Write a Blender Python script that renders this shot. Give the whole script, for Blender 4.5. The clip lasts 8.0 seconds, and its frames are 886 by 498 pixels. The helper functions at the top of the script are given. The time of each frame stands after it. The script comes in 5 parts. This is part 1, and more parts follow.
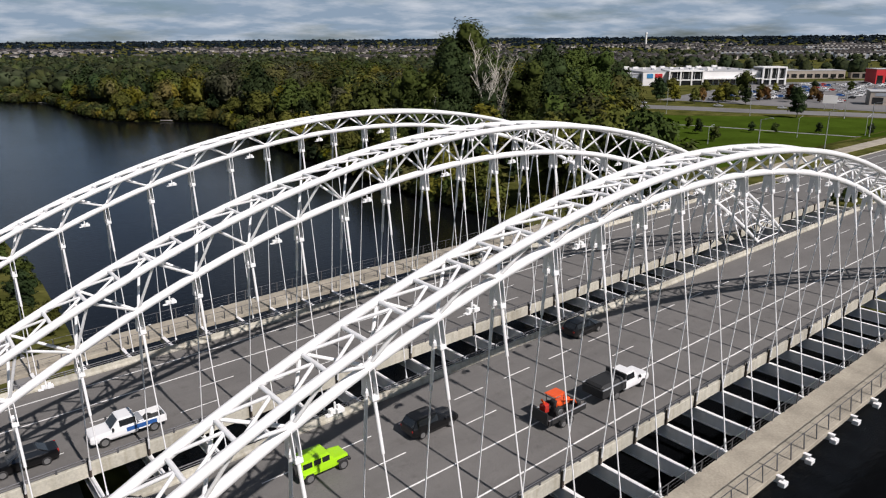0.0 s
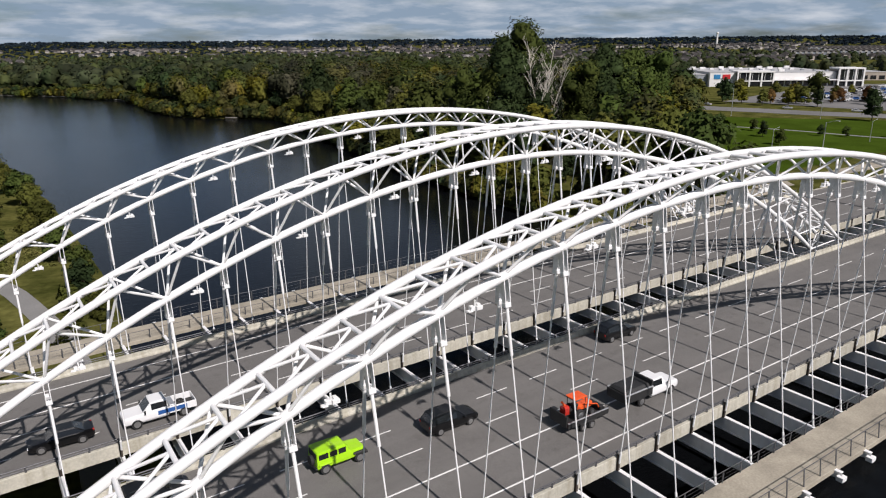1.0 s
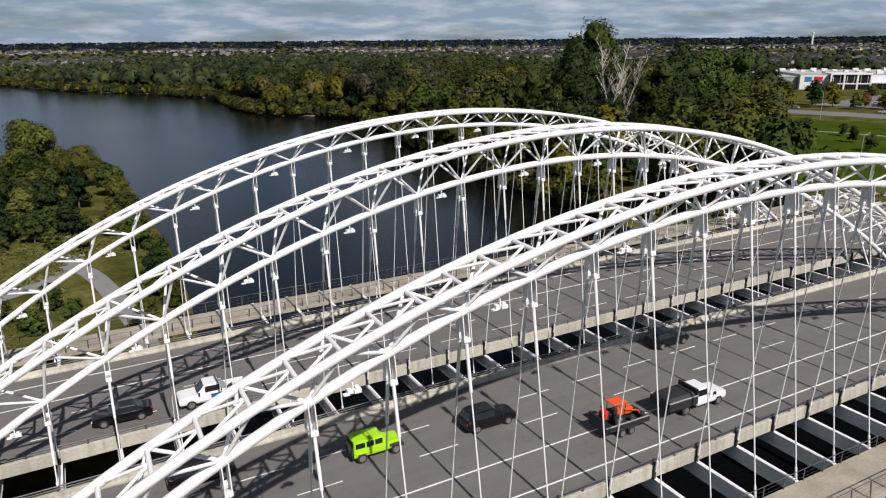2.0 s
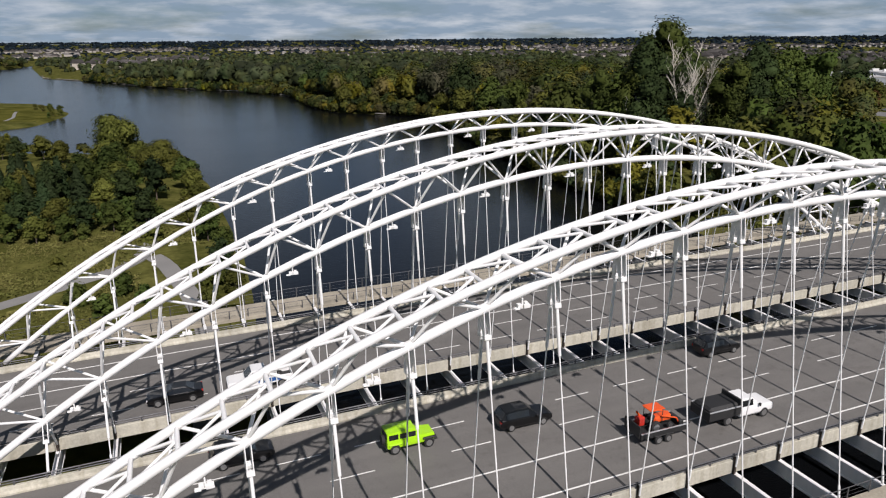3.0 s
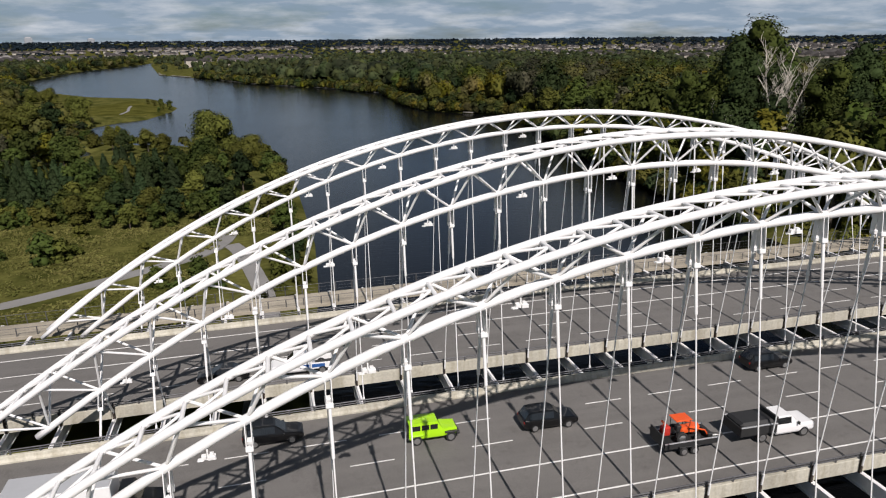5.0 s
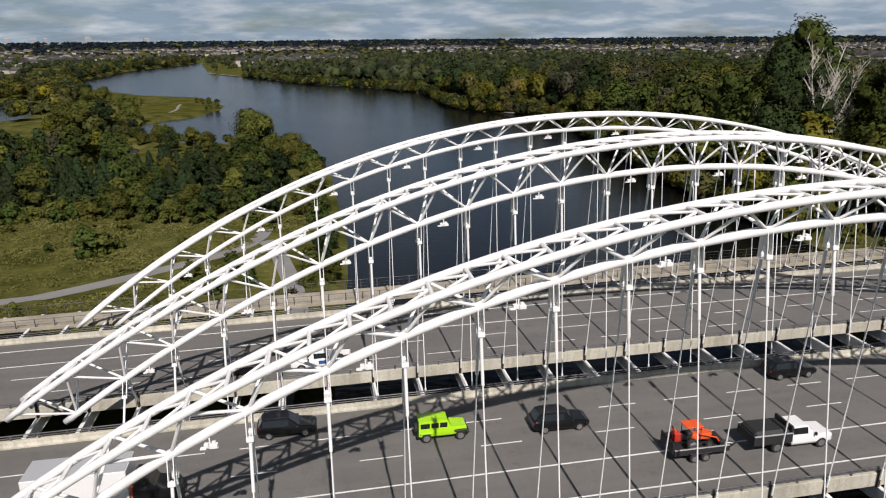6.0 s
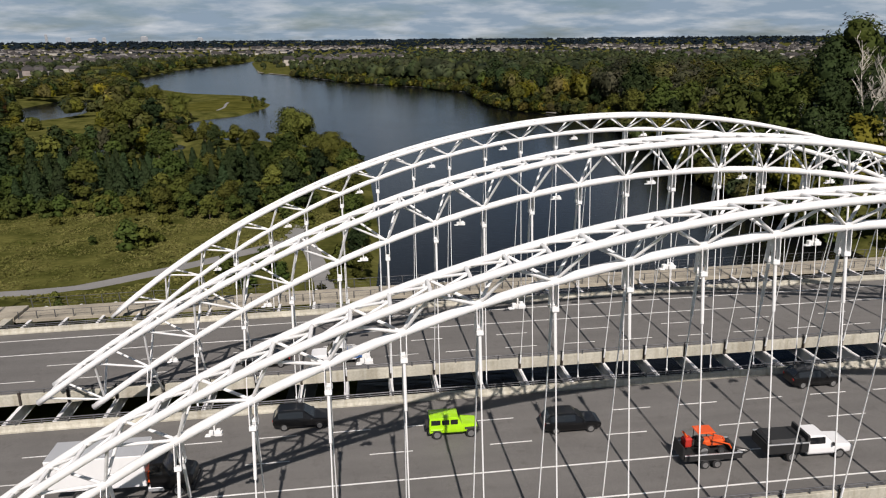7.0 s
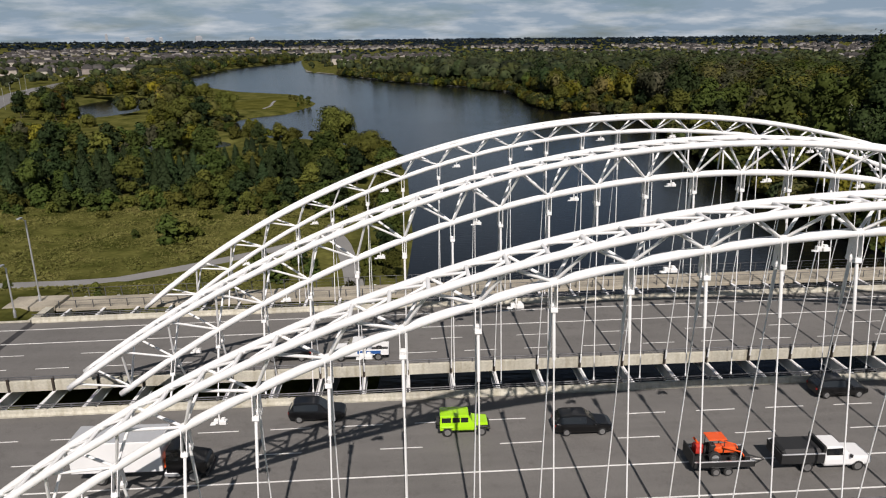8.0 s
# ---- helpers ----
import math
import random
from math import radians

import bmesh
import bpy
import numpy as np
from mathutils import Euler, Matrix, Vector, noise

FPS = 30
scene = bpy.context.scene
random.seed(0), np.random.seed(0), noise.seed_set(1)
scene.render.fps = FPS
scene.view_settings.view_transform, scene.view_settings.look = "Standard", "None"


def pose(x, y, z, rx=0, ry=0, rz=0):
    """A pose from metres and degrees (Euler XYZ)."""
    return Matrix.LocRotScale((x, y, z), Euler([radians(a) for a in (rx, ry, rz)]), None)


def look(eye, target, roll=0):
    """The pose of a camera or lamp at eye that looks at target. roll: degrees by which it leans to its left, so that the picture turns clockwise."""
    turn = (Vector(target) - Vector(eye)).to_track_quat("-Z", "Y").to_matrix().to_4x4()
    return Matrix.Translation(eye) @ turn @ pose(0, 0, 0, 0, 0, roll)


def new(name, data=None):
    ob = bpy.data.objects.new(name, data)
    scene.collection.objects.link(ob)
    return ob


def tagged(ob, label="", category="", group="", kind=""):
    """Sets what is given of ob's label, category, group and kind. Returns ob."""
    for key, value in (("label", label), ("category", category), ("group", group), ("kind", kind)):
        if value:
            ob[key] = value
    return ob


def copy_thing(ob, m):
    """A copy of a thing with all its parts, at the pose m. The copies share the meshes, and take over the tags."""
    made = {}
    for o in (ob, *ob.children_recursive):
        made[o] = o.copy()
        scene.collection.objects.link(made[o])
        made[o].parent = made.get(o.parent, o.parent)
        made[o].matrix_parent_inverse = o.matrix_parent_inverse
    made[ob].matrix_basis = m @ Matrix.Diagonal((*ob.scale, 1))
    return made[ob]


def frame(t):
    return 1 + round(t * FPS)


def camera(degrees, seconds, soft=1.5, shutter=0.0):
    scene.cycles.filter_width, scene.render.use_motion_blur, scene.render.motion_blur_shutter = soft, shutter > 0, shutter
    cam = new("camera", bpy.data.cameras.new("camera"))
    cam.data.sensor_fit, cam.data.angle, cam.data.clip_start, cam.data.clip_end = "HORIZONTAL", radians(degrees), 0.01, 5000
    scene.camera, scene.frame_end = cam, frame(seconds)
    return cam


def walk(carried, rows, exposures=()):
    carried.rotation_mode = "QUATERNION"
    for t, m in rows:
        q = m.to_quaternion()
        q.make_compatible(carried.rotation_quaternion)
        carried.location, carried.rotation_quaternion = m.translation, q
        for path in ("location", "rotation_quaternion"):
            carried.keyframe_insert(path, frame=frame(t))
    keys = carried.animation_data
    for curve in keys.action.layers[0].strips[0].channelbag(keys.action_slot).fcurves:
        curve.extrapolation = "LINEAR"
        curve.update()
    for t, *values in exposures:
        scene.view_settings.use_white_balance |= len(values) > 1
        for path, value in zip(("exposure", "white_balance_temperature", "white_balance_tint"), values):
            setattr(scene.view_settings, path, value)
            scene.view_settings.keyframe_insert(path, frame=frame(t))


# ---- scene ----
cam = camera(65.0, 8.0, 1.15)
PATH = [
    (0, (-47.591, -48.426, 29.489), (-46.3837, -46.9396, 28.9110), -0.49),
    (0.5, (-46.493, -49.336, 29.399), (-45.3390, -47.8078, 28.8216), -0.50),
    (1, (-45.424, -50.288, 29.379), (-44.3542, -48.6995, 28.8019), -0.50),
    (1.5, (-44.564, -51.231, 29.396), (-43.5817, -49.5867, 28.8208), -0.49),
    (3, (-41.814, -53.696, 29.564), (-41.1090, -51.9153, 28.9870), -0.50),
    (3.5, (-40.781, -54.405, 29.615), (-40.1436, -52.5993, 29.0374), -0.50),
    (4, (-39.724, -55.008, 29.645), (-39.1463, -53.1820, 29.0676), -0.50),
    (4.5, (-38.642, -55.531, 29.661), (-38.1259, -53.6869, 29.0832), -0.50),
    (6, (-35.385, -57.027, 29.859), (-35.0508, -55.1419, 29.2819), -0.50),
    (6.5, (-34.256, -57.390, 29.891), (-33.9836, -55.4952, 29.3131), -0.51),
    (7, (-33.181, -57.883, 29.943), (-32.9699, -55.9797, 29.3651), -0.50),
    (7.5, (-32.090, -58.271, 29.985), (-31.9402, -56.3620, 29.4066), -0.50),
    (8, (-30.810, -58.526, 30.019), (-30.7262, -56.6138, 29.4409), -0.52),
]
walk(cam, [(t, look(eye, target, roll)) for t, eye, target, roll in PATH], ((0, 0.05, 6380, 14.5), (4, 0.04, 6460, 14), (8, 0.03, 6640, 13)))

# ---- world, sun ----
SUN_WAY = Vector((-0.028, 1.0, -1.0)).normalized()
world = bpy.data.worlds.new("sky")
scene.world = world
world.use_nodes = True
wn, wl = world.node_tree.nodes, world.node_tree.links
wn.clear()
w_out = wn.new("ShaderNodeOutputWorld")
w_bg = wn.new("ShaderNodeBackground")
w_bg.inputs["Strength"].default_value = 0.056
w_sky = wn.new("ShaderNodeTexSky")
w_sky.sky_type = "NISHITA"
w_sky.sun_disc = False
w_sky.ozone_density, w_sky.dust_density, w_sky.air_density = 3.0, 0.4, 1.2
w_sky.sun_elevation = radians(45.0)
w_sky.sun_rotation = radians(178.4)
w_co = wn.new("ShaderNodeTexCoord")
w_sep = wn.new("ShaderNodeSeparateXYZ")
w_add = wn.new("ShaderNodeMath"); w_add.operation = "ADD"; w_add.inputs[1].default_value = 0.17
w_max = wn.new("ShaderNodeMath"); w_max.operation = "MAXIMUM"; w_max.inputs[1].default_value = 0.02
w_dx = wn.new("ShaderNodeMath"); w_dx.operation = "DIVIDE"
w_dy = wn.new("ShaderNodeMath"); w_dy.operation = "DIVIDE"
w_com = wn.new("ShaderNodeCombineXYZ")
w_n1 = wn.new("ShaderNodeTexNoise"); w_n1.inputs["Scale"].default_value = 1.1; w_n1.inputs["Detail"].default_value = 9; w_n1.inputs["Roughness"].default_value = 0.58
w_n2 = wn.new("ShaderNodeTexNoise"); w_n2.inputs["Scale"].default_value = 2.6; w_n2.inputs["Detail"].default_value = 9; w_n2.inputs["Roughness"].default_value = 0.55
w_r1 = wn.new("ShaderNodeValToRGB")
w_r1.color_ramp.elements[0].position, w_r1.color_ramp.elements[1].position = 0.30, 0.52
w_r2 = wn.new("ShaderNodeValToRGB")
w_r2.color_ramp.elements[0].position, w_r2.color_ramp.elements[1].position = 0.44, 0.70
w_r2.color_ramp.elements[0].color = (4.5, 6.0, 7.6, 1)
w_r2.color_ramp.elements[1].color = (9.3, 10.2, 11.0, 1)
w_mix = wn.new("ShaderNodeMixRGB")
wl.new(w_co.outputs["Generated"], w_sep.inputs[0])
wl.new(w_sep.outputs["Z"], w_add.inputs[0])
wl.new(w_add.outputs[0], w_max.inputs[0])
wl.new(w_sep.outputs["X"], w_dx.inputs[0]); wl.new(w_max.outputs[0], w_dx.inputs[1])
wl.new(w_sep.outputs["Y"], w_dy.inputs[0]); wl.new(w_max.outputs[0], w_dy.inputs[1])
wl.new(w_dx.outputs[0], w_com.inputs[0]); wl.new(w_dy.outputs[0], w_com.inputs[1])
wl.new(w_com.outputs[0], w_n1.inputs["Vector"]); wl.new(w_com.outputs[0], w_n2.inputs["Vector"])
w_cov = wn.new("ShaderNodeMath"); w_cov.operation = "MULTIPLY_ADD"; w_cov.inputs[1].default_value = -0.16   # fewer clouds overhead
wl.new(w_sep.outputs["Z"], w_cov.inputs[0]); wl.new(w_n1.outputs["Fac"], w_cov.inputs[2])
wl.new(w_cov.outputs[0], w_r1.inputs["Fac"]); wl.new(w_n2.outputs["Fac"], w_r2.inputs["Fac"])
wl.new(w_r1.outputs["Color"], w_mix.inputs["Fac"])
w_blue = wn.new("ShaderNodeMixRGB"); w_blue.blend_type = "MULTIPLY"; w_blue.inputs["Fac"].default_value = 1.0
w_blue.inputs["Color2"].default_value = (0.45, 0.60, 0.85, 1)
wl.new(w_sky.outputs["Color"], w_blue.inputs["Color1"])
wl.new(w_blue.outputs["Color"], w_mix.inputs["Color1"])
wl.new(w_r2.outputs["Color"], w_mix.inputs["Color2"])
w_up = wn.new("ShaderNodeMapRange")   # the sky is brightest low down
w_up.inputs["From Min"].default_value, w_up.inputs["From Max"].default_value = 0.08, 0.6
w_up.inputs["To Min"].default_value, w_up.inputs["To Max"].default_value = 1.0, 0.42
wl.new(w_sep.outputs["Z"], w_up.inputs["Value"])
w_dim = wn.new("ShaderNodeMixRGB"); w_dim.blend_type = "MULTIPLY"; w_dim.inputs["Fac"].default_value = 1.0
wl.new(w_mix.outputs["Color"], w_dim.inputs["Color1"]); wl.new(w_up.outputs[0], w_dim.inputs["Color2"])
wl.new(w_dim.outputs["Color"], w_bg.inputs["Color"])
wl.new(w_bg.outputs[0], w_out.inputs["Surface"])

sun_data = bpy.data.lights.new("sun", "SUN")
sun_data.energy, sun_data.angle, sun_data.color = 4.8, radians(0.55), (1.0, 0.948, 0.90)
sun = new("sun", sun_data)
sun.rotation_mode = "QUATERNION"
sun.rotation_quaternion = SUN_WAY.to_track_quat("-Z", "Y")
sun.location = (0, -200, 200)


# ---- materials ----
def material(name, rgb, rough=0.6, metal=0.0, spread=0.25, scale=3.0, fine=40.0, bump=0.0, bump_scale=30.0, tint=None, per_object=0.0, per_island=0.0, spec=0.5, cells=0.0):
    """A surface whose colour wanders at two scales, with fine relief. cells: width of patches that differ in tone, as the trees of a wood do."""
    m = bpy.data.materials.new(name)
    m.use_nodes = True
    n, l = m.node_tree.nodes, m.node_tree.links
    b = n["Principled BSDF"]
    b.inputs["Roughness"].default_value, b.inputs["Metallic"].default_value = rough, metal
    b.inputs["Specular IOR Level"].default_value = spec
    geo = n.new("ShaderNodeNewGeometry")
    pos = geo.outputs["Position"]
    big, small = n.new("ShaderNodeTexNoise"), n.new("ShaderNodeTexNoise")
    big.inputs["Scale"].default_value, small.inputs["Scale"].default_value = 1.0 / scale, fine / 10
    big.inputs["Detail"].default_value = small.inputs["Detail"].default_value = 5
    l.new(pos, big.inputs["Vector"]), l.new(pos, small.inputs["Vector"])
    low = [c * (1 - spread) for c in rgb]
    high = list(tint) if tint else [min(1, c * (1 + spread)) for c in rgb]
    ramp = n.new("ShaderNodeValToRGB")
    ramp.color_ramp.elements[0].position, ramp.color_ramp.elements[1].position = 0.3, 0.7
    ramp.color_ramp.elements[0].color, ramp.color_ramp.elements[1].color = (*low, 1), (*high, 1)
    l.new(big.outputs["Fac"], ramp.inputs["Fac"])
    mixer = n.new("ShaderNodeMixRGB"); mixer.blend_type = "OVERLAY"; mixer.inputs["Fac"].default_value = min(0.6, spread * 1.4)
    l.new(ramp.outputs["Color"], mixer.inputs["Color1"]), l.new(small.outputs["Fac"], mixer.inputs["Color2"])
    last = mixer.outputs["Color"]
    for amount, where in ((per_object, "object"), (per_island, "island")):
        if amount:
            hsv = n.new("ShaderNodeHueSaturation")
            src = n.new("ShaderNodeObjectInfo").outputs["Random"] if where == "object" else geo.outputs["Random Per Island"]
            mr = n.new("ShaderNodeMapRange")
            mr.inputs["To Min"].default_value, mr.inputs["To Max"].default_value = 1 - amount, 1 + amount
            l.new(src, mr.inputs["Value"]), l.new(mr.outputs[0], hsv.inputs["Value"])
            mh = n.new("ShaderNodeMapRange")
            mh.inputs["To Min"].default_value, mh.inputs["To Max"].default_value = 0.5 - amount * 0.07, 0.5 + amount * 0.05
            l.new(src, mh.inputs["Value"]), l.new(mh.outputs[0], hsv.inputs["Hue"])
            l.new(last, hsv.inputs["Color"])
            last = hsv.outputs["Color"]
    if cells:
        flat = n.new("ShaderNodeMapping"); flat.inputs["Scale"].default_value = (1 / cells, 1 / cells, 0)
        vor = n.new("ShaderNodeTexVoronoi"); vor.inputs["Scale"].default_value = 1.0; vor.inputs["Randomness"].default_value = 1.0
        split = n.new("ShaderNodeSeparateColor")
        l.new(pos, flat.inputs["Vector"]), l.new(flat.outputs[0], vor.inputs["Vector"]), l.new(vor.outputs["Color"], split.inputs[0])
        tone = n.new("ShaderNodeHueSaturation")
        for out, slot, lo, hi in ((split.outputs[0], "Value", 0.5, 1.5), (split.outputs[1], "Hue", 0.475, 0.52), (split.outputs[2], "Saturation", 0.8, 1.1)):
            mr = n.new("ShaderNodeMapRange")
            mr.inputs["To Min"].default_value, mr.inputs["To Max"].default_value = lo, hi
            l.new(out, mr.inputs["Value"]), l.new(mr.outputs[0], tone.inputs[slot])
        l.new(last, tone.inputs["Color"])
        last = tone.outputs["Color"]
    l.new(last, b.inputs["Base Color"])
    if bump:
        nb = n.new("ShaderNodeTexNoise"); nb.inputs["Scale"].default_value = bump_scale / 10; nb.inputs["Detail"].default_value = 4
        l.new(pos, nb.inputs["Vector"])
        bp = n.new("ShaderNodeBump"); bp.inputs["Strength"].default_value = bump; bp.inputs["Distance"].default_value = 0.05
        l.new(nb.outputs["Fac"], bp.inputs["Height"]), l.new(bp.outputs[0], b.inputs["Normal"])
    return m


WHITE = material("white_painted_steel", (0.80, 0.80, 0.79), 0.42, spread=0.05, scale=4, fine=12)
GALV = material("galvanised_steel", (0.55, 0.56, 0.57), 0.4, 0.6, spread=0.12)
RAILDARK = material("weathered_grey_metal", (0.13, 0.13, 0.135), 0.5, 0.5, spread=0.25)
CONCRETE = material("pale_concrete", (0.46, 0.437, 0.362), 0.85, spread=0.22, scale=5, fine=60, bump=0.2)
def streaked(m, amount=0.35):
    """Rain marks that run down a wall."""
    n, l = m.node_tree.nodes, m.node_tree.links
    b = n["Principled BSDF"]
    src = b.inputs["Base Color"].links[0].from_socket
    geo, mp, tex = n.new("ShaderNodeNewGeometry"), n.new("ShaderNodeMapping"), n.new("ShaderNodeTexNoise")
    mp.inputs["Scale"].default_value = (1.7, 1.7, 0.14)
    tex.inputs["Scale"].default_value, tex.inputs["Detail"].default_value = 1.0, 6
    l.new(geo.outputs["Position"], mp.inputs["Vector"]), l.new(mp.outputs[0], tex.inputs["Vector"])
    ramp = n.new("ShaderNodeValToRGB")
    ramp.color_ramp.elements[0].position, ramp.color_ramp.elements[1].position = 0.34, 0.56
    ramp.color_ramp.elements[0].color = (1 - amount, 1 - amount * 1.1, 1 - amount * 1.3, 1)
    mx = n.new("ShaderNodeMixRGB"); mx.blend_type = "MULTIPLY"; mx.inputs["Fac"].default_value = 1.0
    l.new(tex.outputs["Fac"], ramp.inputs["Fac"]), l.new(src, mx.inputs["Color1"]), l.new(ramp.outputs["Color"], mx.inputs["Color2"])
    l.new(mx.outputs["Color"], b.inputs["Base Color"])
    return m


streaked(CONCRETE, 0.22)
streaked(WHITE, 0.06)
WALKWAY = material("walkway_concrete", (0.335, 0.30, 0.235), 0.85, spread=0.24, scale=3, fine=60, bump=0.2)
PAINT = material("road_paint", (0.74, 0.73, 0.70), 0.7, spread=0.14, scale=1.2, fine=90)
RUSTDARK = material("rusty_dark_steel", (0.055, 0.042, 0.034), 0.75, 0.3, spread=0.4, scale=0.6)


def asphalt_material():
    m = bpy.data.materials.new("asphalt")
    m.use_nodes = True
    n, l = m.node_tree.nodes, m.node_tree.links
    b = n["Principled BSDF"]; b.inputs["Roughness"].default_value = 0.85
    geo = n.new("ShaderNodeNewGeometry")
    mp = n.new("ShaderNodeMapping"); mp.inputs["Scale"].default_value = (0.035, 0.75, 1)
    l.new(geo.outputs["Position"], mp.inputs["Vector"])
    streak = n.new("ShaderNodeTexNoise"); streak.inputs["Scale"].default_value = 1; streak.inputs["Detail"].default_value = 4
    l.new(mp.outputs[0], streak.inputs["Vector"])
    patch = n.new("ShaderNodeTexNoise"); patch.inputs["Scale"].default_value = 0.16; patch.inputs["Detail"].default_value = 6
    grain = n.new("ShaderNodeTexNoise"); grain.inputs["Scale"].default_value = 14; grain.inputs["Detail"].default_value = 3
    l.new(geo.outputs["Position"], patch.inputs["Vector"]), l.new(geo.outputs["Position"], grain.inputs["Vector"])
    r = n.new("ShaderNodeValToRGB")
    r.color_ramp.elements[0].position, r.color_ramp.elements[1].position = 0.3, 0.72
    r.color_ramp.elements[0].color, r.color_ramp.elements[1].color = (0.120, 0.1145, 0.107, 1), (0.168, 0.160, 0.149, 1)
    add = n.new("ShaderNodeMath"); add.operation = "ADD"
    half = n.new("ShaderNodeMath"); half.operation = "MULTIPLY"; half.inputs[1].default_value = 0.5
    l.new(streak.outputs["Fac"], add.inputs[0]), l.new(patch.outputs["Fac"], add.inputs[1])
    l.new(add.outputs[0], half.inputs[0]), l.new(half.outputs[0], r.inputs["Fac"])
    spots = n.new("ShaderNodeTexNoise"); spots.inputs["Scale"].default_value = 0.9; spots.inputs["Detail"].default_value = 7; spots.inputs["Roughness"].default_value = 0.7
    l.new(geo.outputs["Position"], spots.inputs["Vector"])
    sr = n.new("ShaderNodeValToRGB")
    sr.color_ramp.elements[0].position, sr.color_ramp.elements[1].position = 0.30, 0.46
    sr.color_ramp.elements[0].color, sr.color_ramp.elements[1].color = (0.80, 0.79, 0.78, 1), (1, 1, 1, 1)
    l.new(spots.outputs["Fac"], sr.inputs["Fac"])
    ov = n.new("ShaderNodeMixRGB"); ov.blend_type = "OVERLAY"; ov.inputs["Fac"].default_value = 0.35
    l.new(r.outputs["Color"], ov.inputs["Color1"]), l.new(grain.outputs["Fac"], ov.inputs["Color2"])
    worn = n.new("ShaderNodeMixRGB"); worn.blend_type = "MULTIPLY"; worn.inputs["Fac"].default_value = 1.0
    l.new(ov.outputs["Color"], worn.inputs["Color1"]), l.new(sr.outputs["Color"], worn.inputs["Color2"])
    l.new(worn.outputs["Color"], b.inputs["Base Color"])
    bp = n.new("ShaderNodeBump"); bp.inputs["Strength"].default_value = 0.2; bp.inputs["Distance"].default_value = 0.02
    l.new(grain.outputs["Fac"], bp.inputs["Height"]), l.new(bp.outputs[0], b.inputs["Normal"])
    return m


ASPHALT = asphalt_material()


def water_material():
    m = bpy.data.materials.new("river_water")
    m.use_nodes = True
    n, l = m.node_tree.nodes, m.node_tree.links
    b = n["Principled BSDF"]
    b.inputs["Base Color"].default_value = (0.003, 0.0034, 0.004, 1)
    b.inputs["Roughness"].default_value = 0.17
    b.inputs["IOR"].default_value = 1.28
    geo = n.new("ShaderNodeNewGeometry")
    mp = n.new("ShaderNodeMapping"); mp.inputs["Scale"].default_value = (0.5, 1.6, 1); mp.inputs["Rotation"].default_value = (0, 0, 0.35)
    l.new(geo.outputs["Position"], mp.inputs["Vector"])
    w = n.new("ShaderNodeTexNoise"); w.inputs["Scale"].default_value = 0.9; w.inputs["Detail"].default_value = 3
    l.new(mp.outputs[0], w.inputs["Vector"])
    w2 = n.new("ShaderNodeTexNoise"); w2.inputs["Scale"].default_value = 0.035; w2.inputs["Detail"].default_value = 3
    l.new(geo.outputs["Position"], w2.inputs["Vector"])
    mul = n.new("ShaderNodeMath"); mul.operation = "MULTIPLY"
    l.new(w.outputs["Fac"], mul.inputs[0]), l.new(w2.outputs["Fac"], mul.inputs[1])
    bp = n.new("ShaderNodeBump"); bp.inputs["Strength"].default_value = 0.34; bp.inputs["Distance"].default_value = 0.25
    l.new(mul.outputs[0], bp.inputs["Height"]), l.new(bp.outputs[0], b.inputs["Normal"])
    return m


WATER = water_material()


# ---- building helpers ----
def mesh_of(name, verts, faces, mat, smooth=False, normals=None):
    me = bpy.data.meshes.new(name)
    me.from_pydata(verts, [], faces)
    me.update()
    if smooth or normals is not None:
        me.polygons.foreach_set("use_smooth", [True] * len(me.polygons))
    if normals is not None:
        me.normals_split_custom_set_from_vertices(normals)
    me.materials.append(mat)
    return me


def place(name, me, parent=None, m=None, label=""):
    ob = new(name, me)
    if parent is not None:
        ob.parent = parent
    if m is not None:
        ob.matrix_basis = m
    if label:
        ob["label"] = label
    return ob


def empty(name, m, label, category, group=""):
    ob = new(name)
    ob.matrix_basis = m
    return tagged(ob, label, category, group)


def box_data(x0, x1, y0, y1, z0, z1, bevel=0.0):
    bm = bmesh.new()
    bmesh.ops.create_cube(bm, size=1)
    for v in bm.verts:
        v.co = Vector(((x0 + x1) / 2 + v.co.x * (x1 - x0), (y0 + y1) / 2 + v.co.y * (y1 - y0), (z0 + z1) / 2 + v.co.z * (z1 - z0)))
    if bevel:
        bmesh.ops.bevel(bm, geom=bm.edges[:], offset=bevel, segments=1, affect="EDGES")
    return bm


def from_bm(name, bm, mat):
    me = bpy.data.meshes.new(name)
    bm.to_mesh(me)
    bm.free()
    me.materials.append(mat)
    return me


def part(name, bm, mat, parent, label=""):
    return place(name, from_bm(name, bm, mat), parent, None, label)


def ring_tube(name, points, radius, mat, sides=14):
    """A round tube along a line of points, with closed ends."""
    pts = [Vector(p) for p in points]
    verts, faces = [], []
    for i, p in enumerate(pts):
        d = (pts[min(i + 1, len(pts) - 1)] - pts[max(i - 1, 0)]).normalized()
        a = d.cross(Vector((0, 1, 0)) if abs(d.y) < 0.9 else Vector((1, 0, 0))).normalized()
        b = d.cross(a)
        for k in range(sides):
            t = 2 * math.pi * k / sides
            verts.append(p + (a * math.cos(t) + b * math.sin(t)) * radius)
    for i in range(len(pts) - 1):
        for k in range(sides):
            q = (k + 1) % sides
            faces.append((i * sides + k, (i + 1) * sides + k, (i + 1) * sides + q, i * sides + q))
    faces.append(tuple(range(sides)))
    faces.append(tuple((len(pts) - 1) * sides + k for k in reversed(range(sides))))
    return mesh_of(name, verts, faces, mat, True)


